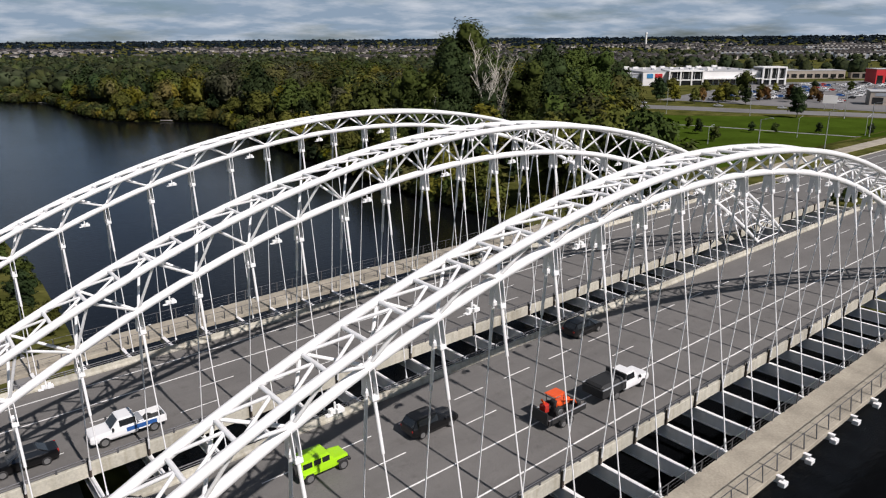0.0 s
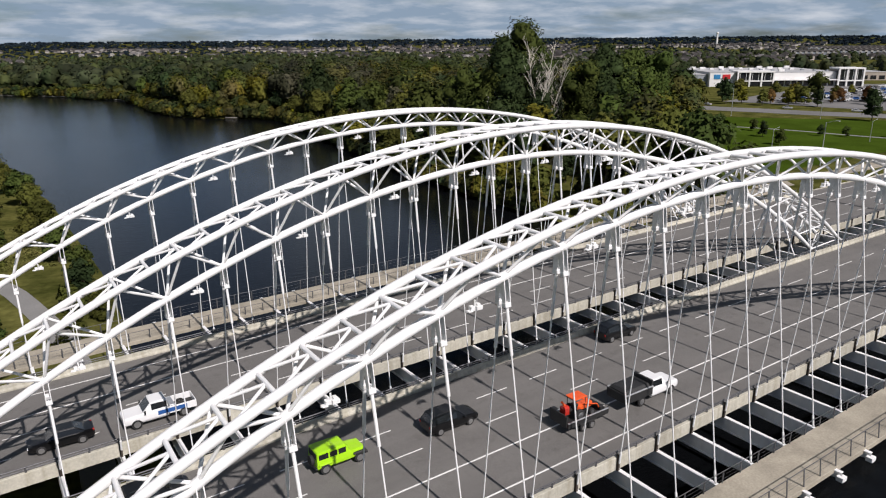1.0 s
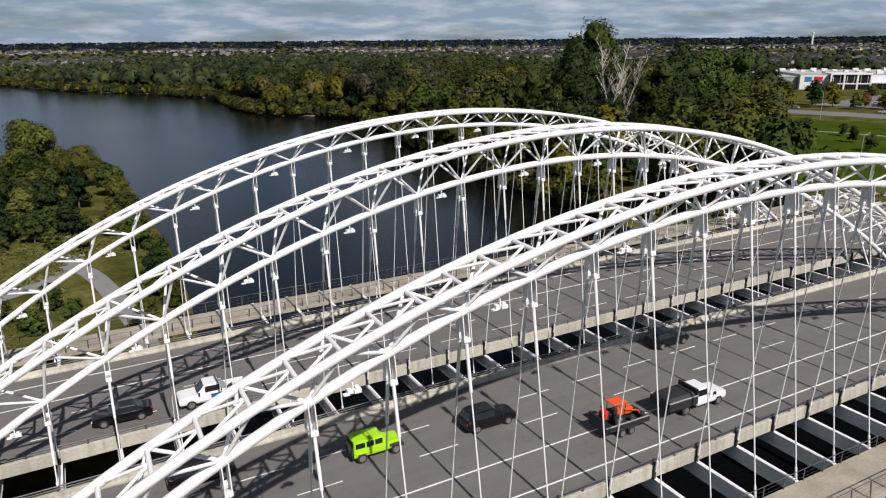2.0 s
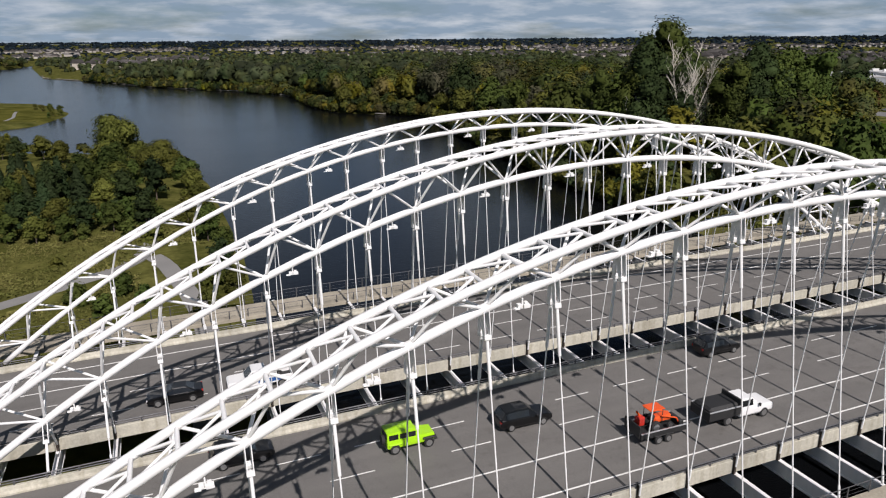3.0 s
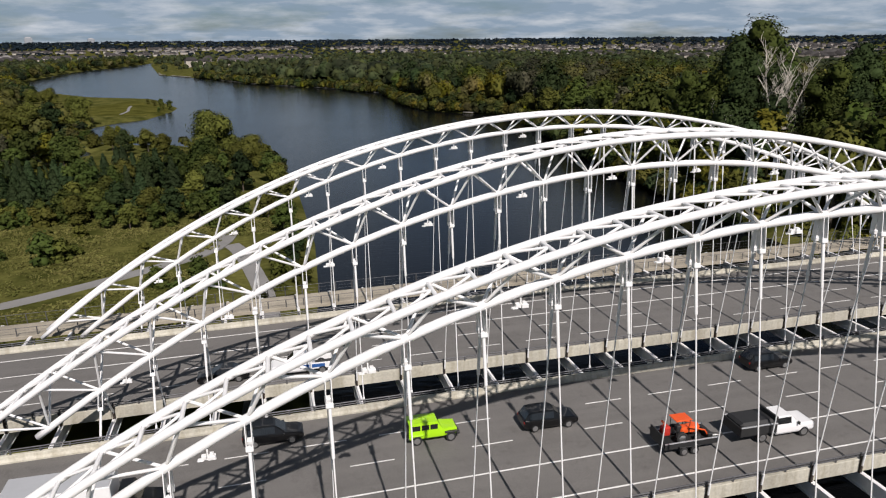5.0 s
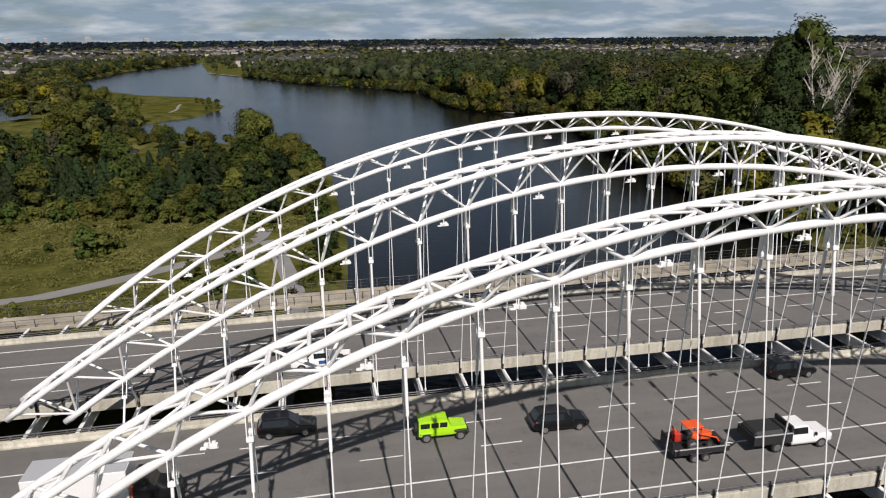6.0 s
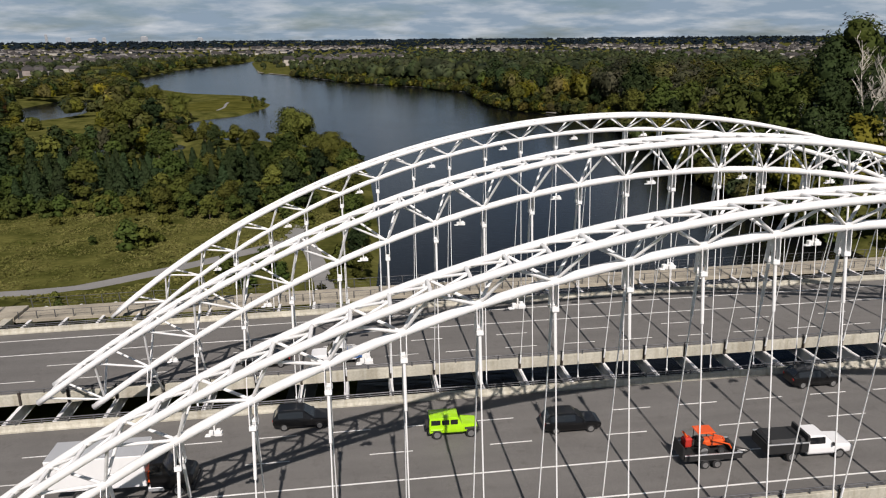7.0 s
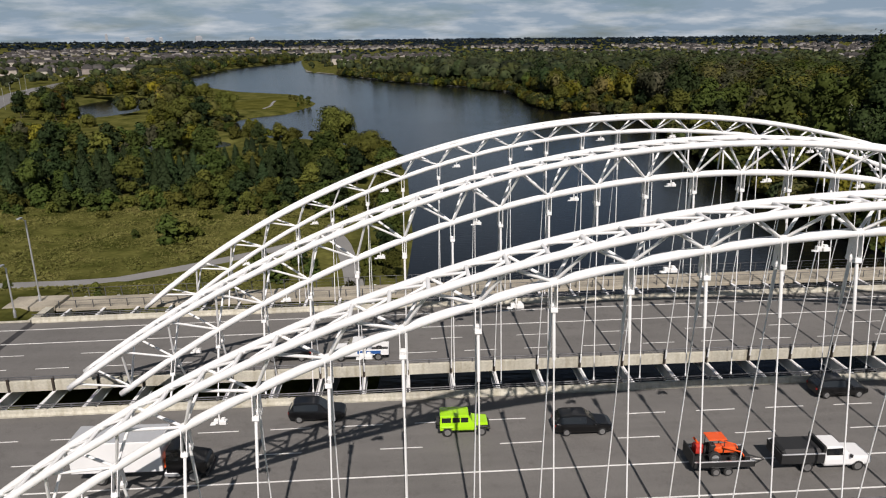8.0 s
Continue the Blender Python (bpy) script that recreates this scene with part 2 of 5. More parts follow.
def unit_tube(name, mat, sides=10):
    verts = [(math.cos(2 * math.pi * k / sides), math.sin(2 * math.pi * k / sides), z) for z in (0, 1) for k in range(sides)]
    faces = [(k, (k + 1) % sides, sides + (k + 1) % sides, sides + k) for k in range(sides)]
    faces += [tuple(reversed(range(sides))), tuple(range(sides, 2 * sides))]
    me = mesh_of(name, verts, faces, mat, True)
    for p in me.polygons[-2:]:
        p.use_smooth = False
    return me


def between(p, q, r, r2=None):
    """The pose of a unit tube from p to q with that radius."""
    p, q = Vector(p), Vector(q)
    d = q - p
    return Matrix.Translation(p) @ d.to_track_quat("Z", "Y").to_matrix().to_4x4() @ Matrix.Diagonal((r, r2 or r, d.length, 1))


# ---- the plan of the bridge ----
DECK_L, DECK_R = -75.2, 81.0
PANEL = 4.16                       # one truss panel, and the spacing of hangers and cross beams
# open strips under the arches, carriageways and walkways, from edge to edge across the bridge
STRIPS = ((-26.45, -21.1), (-3.25, 2.1), (18.7, 23.8))
ROADS = ((-21.1, -3.25), (2.1, 18.7))
WALKS = ((-30.15, -26.45), (23.8, 27.8))
# each arch: its line across the bridge, the height of its lower chord at the crown, its crown along the bridge
ARCHES = ((-22.99, 19.80, -2.42), (-0.65, 18.80, -2.50), (21.23, 19.66, -2.80))
# each arch's sag (square and fourth power), depth of its truss at the crown and its growth, half width of the top,
# radius of the lower and the upper chords
SHAPES = ((0.00579, 2.46e-7, 1.80, 0.56, 1.28, 0.275, 0.24), (0.00626, 3.9e-8, 2.75, 0.62, 1.60, 0.285, 0.265), (0.00568, 2.53e-7, 1.65, 1.05, 1.10, 0.265, 0.235))


def deck_z(x):
    """The carriageways climb gently along the bridge."""
    x = max(-95.0, min(95.0, x)) + 5
    return 0.01333 * x - 3.87e-5 * x * x


def low_chord(u, rise, shape):
    return rise - shape[0] * u * u - shape[1] * u ** 4


def high_chord(u, rise, shape):
    slope = -2 * shape[0] * u - 4 * shape[1] * u ** 3
    n = math.hypot(1, slope)
    deep = shape[2] + shape[3] * (u / 55) ** 2
    return u - slope / n * deep, low_chord(u, rise, shape) + deep / n


TUBE = unit_tube("tube", WHITE, 10)
CABLE = unit_tube("cable", WHITE, 6)


def fork_mesh():
    """Two tapered plates with a cross block between them, hung from a chord; its eye is at the origin, and it hangs along -z."""
    bm = bmesh.new()
    for s in (-1, 1):
        x0, x1 = sorted((s * 0.13, s * 0.18))
        pro = ((-0.20, 0.12), (0.20, 0.12), (0.17, -0.9), (0.14, -1.16), (0.11, -1.22), (-0.11, -1.22), (-0.14, -1.16), (-0.17, -0.9))
        lo, hi = [bm.verts.new((x0, y, z)) for y, z in pro], [bm.verts.new((x1, y, z)) for y, z in pro]
        bm.faces.new(list(reversed(lo))), bm.faces.new(hi)
        for k in range(len(pro)):
            q = (k + 1) % len(pro)
            bm.faces.new((lo[k], lo[q], hi[q], hi[k]))
    b = box_data(-0.2, 0.2, -0.17, 0.17, -1.42, -1.15, 0.03)
    me = bpy.data.meshes.new("tmp"); b.to_mesh(me); b.free()
    bm.from_mesh(me); bpy.data.meshes.remove(me)
    return from_bm("fork", bm, WHITE)


FORK = fork_mesh()


def floodlight_mesh():
    bm = bmesh.new()
    for x0, x1, y0, y1, z0, z1 in ((-0.52, 0.42, -0.05, 0.05, -0.03, 0.0), (-0.5, -0.2, -0.2, 0.1, 0.0, 0.05), (-0.3, -0.06, -0.13, 0.13, 0.04, 0.26), (0.02, 0.4, -0.2, 0.12, 0.02, 0.22), (0.1, 0.3, -0.12, 0.12, 0.22, 0.34), (-0.04, 0.04, -0.04, 0.04, 0.0, 0.56)):
        b = box_data(x0, x1, y0, y1, z0, z1, 0.01)
        me = bpy.data.meshes.new("tmp"); b.to_mesh(me); b.free()
        bm.from_mesh(me); bpy.data.meshes.remove(me)
    return bm


FLOOD = from_bm("floodlight", floodlight_mesh(), WHITE)


def build_arch(yc, rise, crown, strip_edges, shape, label):
    panel = PANEL
    arch = empty("bridge_arch", pose(crown, yc, 0), label, "bridge arch", "arches of the bridge")
    half, r_low, r_top = shape[4:7]
    edge = [e - yc for e in strip_edges]
    foot_u = 57.0 + (rise - 20) * 1.6
    us = np.linspace(-foot_u, foot_u, 105)
    nodes = [panel * k for k in range(-13, 14)]
    place("bottom_chord", ring_tube("bottom_chord", [(u, 0, low_chord(u, rise, shape)) for u in us], r_low, WHITE), arch)
    for s in (-1, 1):
        line_ = [high_chord(u, rise, shape) for u in us * 1.03]
        place("top_chord", ring_tube("top_chord", [(x, s * half, z) for x, z in line_], r_top, WHITE), arch)
    # cross struts at every half panel, each held at its middle by two braces from the strut below it
    rungs = [high_chord(panel * k / 2, rise, shape) for k in range(-27, 28)]
    for i, (tx, tz) in enumerate(rungs):
        place("strut", TUBE, arch, between((tx, -half, tz), (tx, half, tz), 0.12))
        j = i - 1 if i < 27 else i + 1
        if 0 <= j < len(rungs) and i != 27:
            for s in (-1, 1):
                place("brace", TUBE, arch, between((rungs[j][0], s * half, rungs[j][1]), (tx, 0, tz), 0.085))
    for i, u in enumerate(nodes):
        z = low_chord(u, rise, shape)
        for tx, tz in (rungs[2 * i], rungs[2 * i + 2]):
            for s in (-1, 1):
                place("diagonal", TUBE, arch, between((u, 0, z), (tx, s * half, tz), 0.095))
        if z - deck_z(crown + u) < 3.0:
            continue
        for s in (-1, 1):
            by_road = any(abs(strip_edges[(s + 1) // 2] - e) < 0.01 for r in ROADS for e in r)
            foot = Vector((u, edge[(s + 1) // 2] - s * 0.17, deck_z(crown + u) + (0.25 if by_road else -0.2)))
            head = Vector((u, s * 0.15, z - 0.22))
            d = (foot - head).normalized()
            place("hanger", CABLE, arch, between(head + d * 1.1, foot, 0.048))
            place("fork", FORK, arch, Matrix.Translation(head) @ (-d).to_track_quat("Z", "Y").to_matrix().to_4x4())
            place("socket", TUBE, arch, between(head + d * 1.35, head + d * min(4.1, (foot - head).length - 0.3), 0.095))
            place("anchor", TUBE, arch, between(foot - d * 0.8, foot + d * 0.1, 0.085))
    for i, u in enumerate(nodes[:-1]):
        if i % 2 == 1:
            m = u + panel / 2
            z = low_chord(m, rise, shape)
            if z > 2.0:
                place("floodlight", FLOOD, arch, Matrix.Translation((m, -0.3, z - 0.78)), "white floodlight on a flat bracket")
    return arch


LABELS = ("white painted tubular steel truss arch beside the walkway", "white painted tubular steel truss arch between the carriageways", "white painted tubular steel truss arch beside the far walkway")
for (yc, rise, crown), edges, shape, lb in zip(ARCHES, STRIPS, SHAPES, LABELS):
    build_arch(yc, rise, crown, edges, shape, lb)


# ---- decks, barriers, walkways ----
def sloped(prof, x0, x1, step=4.0):
    """A closed outline across the bridge (y, z), drawn along it at the slope of the deck."""
    bm = bmesh.new()
    n = max(1, int((x1 - x0) / step))
    rings = []
    for i in range(n + 1):
        x = x0 + (x1 - x0) * i / n
        rings.append([bm.verts.new((x, y, z + deck_z(x))) for y, z in prof])
    for r0, r1 in zip(rings, rings[1:]):
        for k in range(len(prof)):
            q = (k + 1) % len(prof)
            bm.faces.new((r0[k], r0[q], r1[q], r1[k]))
    bm.faces.new(rings[0]), bm.faces.new(list(reversed(rings[-1])))
    bmesh.ops.recalc_face_normals(bm, faces=bm.faces[:])
    return bm


def strip(name, x0, x1, y0, y1, z0, z1, mat, label, cat, bevel=0.0):
    b = bevel
    prof = [(y0, z0), (y1, z0), (y1, z1 - b), (y1 - b, z1), (y0 + b, z1), (y0, z1 - b)] if b else [(y0, z0), (y1, z0), (y1, z1), (y0, z1)]
    return tagged(place(name, from_bm(name, sloped(prof, x0, x1), mat)), label, cat, kind="structure")


for y0, y1 in ROADS:
    strip("road_deck", DECK_L, DECK_R, y0 + 0.06, y1 - 0.06, -0.40, 0.0, ASPHALT, "grey asphalt carriageway on the bridge deck", "road")
for y0, y1 in WALKS:
    strip("walkway", DECK_L, DECK_R, y0, y1, -0.75, -0.35, WALKWAY, "sandy concrete walkway along the bridge edge", "walkway", 0.03)


def long_rail(y, z, radius, mat, sides=8):
    """A rail that follows the deck from end to end."""
    n = 20
    xs = [DECK_L + (DECK_R - DECK_L) * i / n for i in range(n + 1)]
    return ring_tube("rail", [(x, y, z + deck_z(x)) for x in xs], radius, mat, sides)


def barrier(y, side):
    """A low concrete parapet at the deck's edge with two metal rails on short posts. side: which way the open strip lies."""
    b = empty("parapet", pose(0, y, 0), "pale concrete parapet with a grey metal rail on short posts", "parapet", "parapets along the carriageways")
    prof = [(0, -0.47), (0, 0.55), (-side * 0.03, 0.58), (-side * 0.27, 0.58), (-side * 0.30, 0.55), (-side * 0.33, 0.32), (-side * 0.46, 0.14), (-side * 0.46, 0.004), (-side * 0.10, 0.004), (-side * 0.10, -0.47)]
    part("wall", sloped(prof, DECK_L, DECK_R), CONCRETE, b)
    yr = -side * 0.12
    for z, q in ((0.98, 0.055), (0.78, 0.04)):
        place("rail", long_rail(yr, z, q, RAILDARK), b)
    first = node_places(y)[0]
    x = first - PANEL / 2 * math.floor((first - DECK_L - 0.3) / (PANEL / 2))
    while x < DECK_R:
        place("post", POSTTUBE, b, between((x, yr, 0.55 + deck_z(x)), (x, yr, 1.0 + deck_z(x)), 0.075, 0.05))
        x += PANEL / 2
    for x in node_places(y):
        if DECK_L < x < DECK_R:
            place("bracket", BRACKET, b, Matrix.Translation((x, side * 0.003, deck_z(x))) @ Matrix.Rotation(0 if side > 0 else math.pi, 4, "Z"), "dark steel hanger bracket on the concrete face")
    return b


RAILTUBE = unit_tube("rail", RAILDARK, 8)
POSTTUBE = unit_tube("post", RAILDARK, 6)
BRACKET = from_bm("bracket", box_data(-0.10, 0.10, 0.0, 0.16, -0.52, 0.84, 0.01), RUSTDARK)


def node_places(y):
    """Where the hangers and cross beams meet a line across the bridge at y."""
    c = float(np.interp(y, [a[0] for a in ARCHES], [a[2] for a in ARCHES]))
    return [c + PANEL * k for k in range(-17, 21)]


for (y0, y1) in ROADS:
    barrier(y0, -1)
    barrier(y1, 1)

# cross beams under everything, one at each node
BEAM_LO, BEAM_HI = WALKS[0][0] - 0.5, WALKS[1][1] + 0.5


def beam_mesh():
    """A welded I-beam whose ends taper up towards the walkways."""
    bm = bmesh.new()
    parts_ = ((-0.17, 0.17, -0.52, -0.46), (-0.2, 0.2, -1.6, -1.54))
    for x0, x1, z0, z1 in parts_:
        b = box_data(x0, x1, BEAM_LO + (0 if z0 > -1 else 6), BEAM_HI - (0 if z0 > -1 else 6), z0, z1)
        me = bpy.data.meshes.new("tmp"); b.to_mesh(me); b.free()
        bm.from_mesh(me); bpy.data.meshes.remove(me)
    ys = [BEAM_LO, BEAM_LO + 6, BEAM_HI - 6, BEAM_HI]
    zs = [-1.05, -1.57, -1.57, -1.05]
    for xw in (-0.02, 0.02):
        top = [bm.verts.new((xw, y, -0.49)) for y in ys]
        bot = [bm.verts.new((xw, y, z)) for y, z in zip(ys, zs)]
        for k in range(3):
            bm.faces.new((top[k], top[k + 1], bot[k + 1], bot[k]) if xw > 0 else (top[k], bot[k], bot[k + 1], top[k + 1]))
    for y in (BEAM_LO, BEAM_HI):
        b = box_data(-0.3, 0.3, y - 0.25, y + 0.25, -1.12, -0.76, 0.02)
        me = bpy.data.meshes.new("tmp"); b.to_mesh(me); b.free()
        bm.from_mesh(me); bpy.data.meshes.remove(me)
    return from_bm("cross_beam", bm, WHITE)


BEAM = beam_mesh()
for x, xs_, xn_ in zip(node_places(0), node_places(ARCHES[0][0]), node_places(ARCHES[2][0])):
    tagged(place("cross_beam", BEAM, None, Matrix.Translation((x, 0, deck_z(x))) @ Matrix.Rotation(-math.atan2(xn_ - xs_, ARCHES[2][0] - ARCHES[0][0]), 4, "Z")), "white painted steel cross beam under the bridge decks", "cross beam", "cross beams of the bridge")

# painted lines
def line(y, x0, x1, w=0.13):
    return sloped([(y - w / 2, 0.0), (y + w / 2, 0.0), (y + w / 2, 0.006), (y - w / 2, 0.006)], x0, x1)


# solid lines, then dashes: line across the bridge, spacing, where one of them begins
for y in (-18.65, -14.72, 12.35, 16.3):
    tagged(place("lane_line", from_bm("lane_line", line(y, DECK_L - 180, DECK_R + 160, 0.15), PAINT)), "solid white painted lane line on asphalt", "lane line", "lane lines on the bridge", "structure")
for y, pitch, off in ((-7.62, 5.9, -13.35), (-11.2, 9.33, -15.1), (9.2, 9.1, -11.0), (5.9, 6.1, -13.7)):
    dash = from_bm("lane_dash", box_data(0, 3.3, -0.06, 0.06, 0.0, 0.006), PAINT)
    for k in range(-int(160 / pitch), int(150 / pitch)):
        x = off + pitch * k
        tagged(place("lane_dash", dash, None, Matrix.Translation((x, y, deck_z(x + 1.65) + 0.002)) @ Matrix.Rotation(-math.atan2(deck_z(x + 3.3) - deck_z(x), 3.3), 4, "Y") if -95 < x < 91 else Matrix.Translation((x, y, deck_z(x) + 0.002))), "short white painted lane dash on asphalt", "lane dash", "lane dashes on the bridge", "structure")

# ---- ground and water ----
LEFT = [(-900, -40), (0, -36), (53, -31.4), (76, -30.2), (146, -31.5), (188, -37.6), (216, -65.4), (226, -90), (258, -116), (302, -117), (318, -109), (328, -98), (371, -90), (391, -90), (454, -110), (490, -158), (632, -255), (765, -279), (991, -288), (1261, -250), (1420, -240)]
RIGHT = [(-900, 58), (0, 58), (78, 57), (151, 64), (279, 85), (290, 78), (325, 49), (353, 44), (464, 46), (482, 32), (520, 18), (566, -15), (611, -46), (737, -100), (845, -160), (1252, -227), (1420, -240)]


def bank(table, y):
    return float(np.interp(y, [p[0] for p in table], [p[1] for p in table]))


def inside_river(x, y):
    """Metres inside the river (positive) or away from its bank (negative)."""
    if y > 1400:
        return 1300 - y
    return min(x - bank(LEFT, y), bank(RIGHT, y) - x)


PONDS = ((-202, 350, 13, 32), (-213, 380, 15, 38), (-226, 416, 15, 46), (-117, 211, 17, 15))


def ground_height(x, y):
    d = inside_river(x, y)
    for px, py, ax, ay in PONDS:
        e = 1 - math.hypot((x - px) / ax, (y - py) / ay)
        d = max(d, e * min(ax, ay))
    if d > 0:
        return -8.0 - min(4.0, d * 0.35)
    away = -d
    z = -8.0 + min(1.0, away * 0.25) + (1.3 if x < 0 else 2.0) * min(1.0, away / 25)
    # banks rise to the road beside the abutments
    side = max(x - 78.0, -70.0 - x, 0.0)
    if side > 0 and -60 < y < 60:
        k = min(1.0, side / 9) * max(0.0, min(1.0, (46 - abs(y)) / 14))
        z = z * (1 - k) + (deck_z(x) - 0.15) * k
    r = math.hypot(x, y)
    if r > 500:
        z += 27 * min(1.0, (r - 500) / 3100) ** 2.2
    z += 0.5 * noise.noise(Vector((x / 45, y / 45, 0))) * min(1, away / 20)
    return z


def build_ground():
    def axis(lo, hi, fine_lo, fine_hi, step):
        out = list(np.arange(fine_lo, fine_hi + 0.1, step))
        g, v = step, fine_hi
        while v < hi:
            g *= 1.12; v += g; out.append(min(v, hi))
        g, v = step, fine_lo
        while v > lo:
            g *= 1.12; v -= g; out.insert(0, max(v, lo))
        return out
    xs = axis(-4200, 4200, -300, 240, 4)
    ys = axis(-900, 4400, -60, 700, 4)
    verts = [(x, y, ground_height(x, y)) for y in ys for x in xs]
    w = len(xs)
    faces = [(j * w + i, j * w + i + 1, (j + 1) * w + i + 1, (j + 1) * w + i) for j in range(len(ys) - 1) for i in range(w - 1)]
    return mesh_of("ground", verts, faces, GRASS, True)


GRASS = material("meadow_grass", (0.068, 0.078, 0.018), 0.95, spread=0.45, scale=7, fine=9, bump=0.8, bump_scale=12, tint=(0.120, 0.116, 0.034), spec=0.0)
tagged(place("ground", build_ground()), "rough grass and earth of the river banks", "ground", kind="structure")
tagged(place("water", mesh_of("water", [(-700, -900, -8), (700, -900, -8), (700, 1900, -8), (-700, 1900, -8)], [(0, 1, 2, 3)], WATER)), "dark blue river water with small ripples", "water", kind="structure")

# ---- roads beyond the bridge, paths, lawn ----
PATHMAT = material("pale_path", (0.215, 0.21, 0.20), 0.9, spread=0.12, scale=6)
LAWN = material("mown_lawn", (0.044, 0.072, 0.008), 1.0, spread=0.22, scale=12, fine=10, bump=0.4, bump_scale=14, spec=0.0)
MARSH = material("marsh_grass", (0.060, 0.066, 0.014), 1.0, spread=0.35, scale=9, fine=10, bump=0.5, bump_scale=14, tint=(0.105, 0.100, 0.024), spec=0.0)
LOT = material("car_park_asphalt", (0.16, 0.155, 0.15), 0.9, spread=0.2, scale=20)
JOINT = material("joint_rubber", (0.035, 0.033, 0.033), 0.7, spread=0.2)


def ribbon(name, pts, width, lift, mat, label, cat):
    """A flat way draped over the ground along a line."""
    dense = []
    for (ax, ay), (bx, by) in zip(pts, pts[1:]):
        n = max(1, int(math.hypot(bx - ax, by - ay) / 4))
        dense += [(ax + (bx - ax) * k / n, ay + (by - ay) * k / n) for k in range(n)]
    dense.append(pts[-1])
    for _ in range(3):
        dense = [dense[0]] + [((a[0] + b[0] * 2 + c[0]) / 4, (a[1] + b[1] * 2 + c[1]) / 4) for a, b, c in zip(dense, dense[1:], dense[2:])] + [dense[-1]]
    verts, faces = [], []
    for i, p in enumerate(dense):
        q, r = dense[max(i - 1, 0)], dense[min(i + 1, len(dense) - 1)]
        dx, dy = r[0] - q[0], r[1] - q[1]
        l = math.hypot(dx, dy) or 1
        zs = max(ground_height(p[0] + o * dy / l * width / 2, p[1] - o * dx / l * width / 2) for o in (-1, 0, 1)) + lift
        for o in (-1, 1):
            for dz in (0, -0.4):
                verts.append((p[0] + o * dy / l * width / 2, p[1] - o * dx / l * width / 2, zs + dz))
    for i in range(len(dense) - 1):
        a, b = 4 * i, 4 * i + 4
        faces += [(a, b, b + 2, a + 2), (a, a + 1, b + 1, b), (a + 2, b + 2, b + 3, a + 3)]
    return tagged(place(name, mesh_of(name, verts, faces, mat)), label, cat, kind="structure")


def patch(name, corners, lift, mat, label, cat, n=24):
    """A four-cornered piece of ground cover draped over the ground."""
    a, b, c, d = [Vector((*p, 0)) for p in corners]
    verts, faces = [], []
    for j in range(n + 1):
        for i in range(n + 1):
            p = a.lerp(b, i / n).lerp(d.lerp(c, i / n), j / n)
            verts.append((p.x, p.y, ground_height(p.x, p.y) + lift))
    w = n + 1
    faces = [(j * w + i, j * w + i + 1, (j + 1) * w + i + 1, (j + 1) * w + i) for j in range(n) for i in range(n)]
    return tagged(place(name, mesh_of(name, verts, faces, mat, True)), label, cat, kind="structure")


for x0, x1 in ((DECK_L - 320, DECK_L - 0.45), (DECK_R + 0.45, DECK_R + 230)):
    for y0, y1 in ROADS:
        strip("road", x0, x1, y0, y1, -0.5, -0.004, ASPHALT, "grey asphalt approach road behind the bridge joint", "road")
        for y in (y0, y1):
            s_ = 1 if y == y0 else -1
            strip("kerb", x0, x1, min(y, y - s_ * 0.3), max(y, y - s_ * 0.3), -0.5, 0.15, CONCRETE, "pale concrete kerb along the approach road", "kerb", 0.03)
for x in (DECK_L, DECK_R):
    for y0, y1 in ROADS:
        strip("expansion_joint", x - 0.44, x + 0.44, y0, y1, -0.3, 0.005, JOINT, "dark rubber expansion joint across the road", "expansion joint")
    for y0, y1 in STRIPS:
        strip("abutment_wall", *((x - 1.2, x - 0.2) if x < 0 else (x + 0.2, x + 1.2)), y0 + 0.02, y1 - 0.02, -8.5, -0.1, CONCRETE, "pale concrete abutment wall at the bridge end", "wall")
for y0, y1 in WALKS:
    for x0, x1 in ((DECK_L - 6.5, DECK_L - 0.1), (DECK_R + 0.1, DECK_R + 120)):
        strip("pavement", x0, x1, y0, y1, -0.6, -0.02, WALKWAY, "pale concrete pavement beside the approach road", "pavement", 0.02)

ribbon("footpath", [(-100, 38), (-90, 43), (-82.6, 45.6), (-78.2, 47.6), (-72.2, 50.7), (-67.2, 55.2), (-58, 61), (-50, 68), (-46.5, 76.3), (-46, 90), (-48, 107)], 3.0, 0.06, PATHMAT, "pale paved footpath through the meadow", "footpath")
ribbon("footpath", [(-46, 74), (-44.2, 71.9), (-42.7, 62.3), (-40.9, 52.4), (-39.4, 45.2), (-39, 35), (-41, 10), (-44, -59)], 3.0, 0.09, PATHMAT, "pale paved footpath leading under the bridge", "footpath")
ribbon("footpath", [(-113, 340), (-111.5, 356), (-114, 372), (-115, 386)], 1.5, 0.08, PATHMAT, "worn pale footpath on the grassy spit", "footpath")
STONE = material("pale_shore_stones", (0.27, 0.25, 0.21), 0.9, spread=0.4, scale=2.0, fine=20, bump=0.6)


def shore(y0, y1):
    """A narrow strip of stones along the water's edge of the far bank, broken here and there."""
    run = []
    y = y0
    while y <= y1 + 3:
        broken = noise.noise(Vector((y / 17, 2.2, 0))) < -0.12
        if not broken and y <= y1:
            run.append((bank(RIGHT, y) + 0.9, y))
        if (broken or y > y1) and run:
            if len(run) > 2:
                ribbon("shore_stones", run, 2.0, 0.1, STONE, "pale stones along the water's edge", "shore")
            run = []
        y += 3


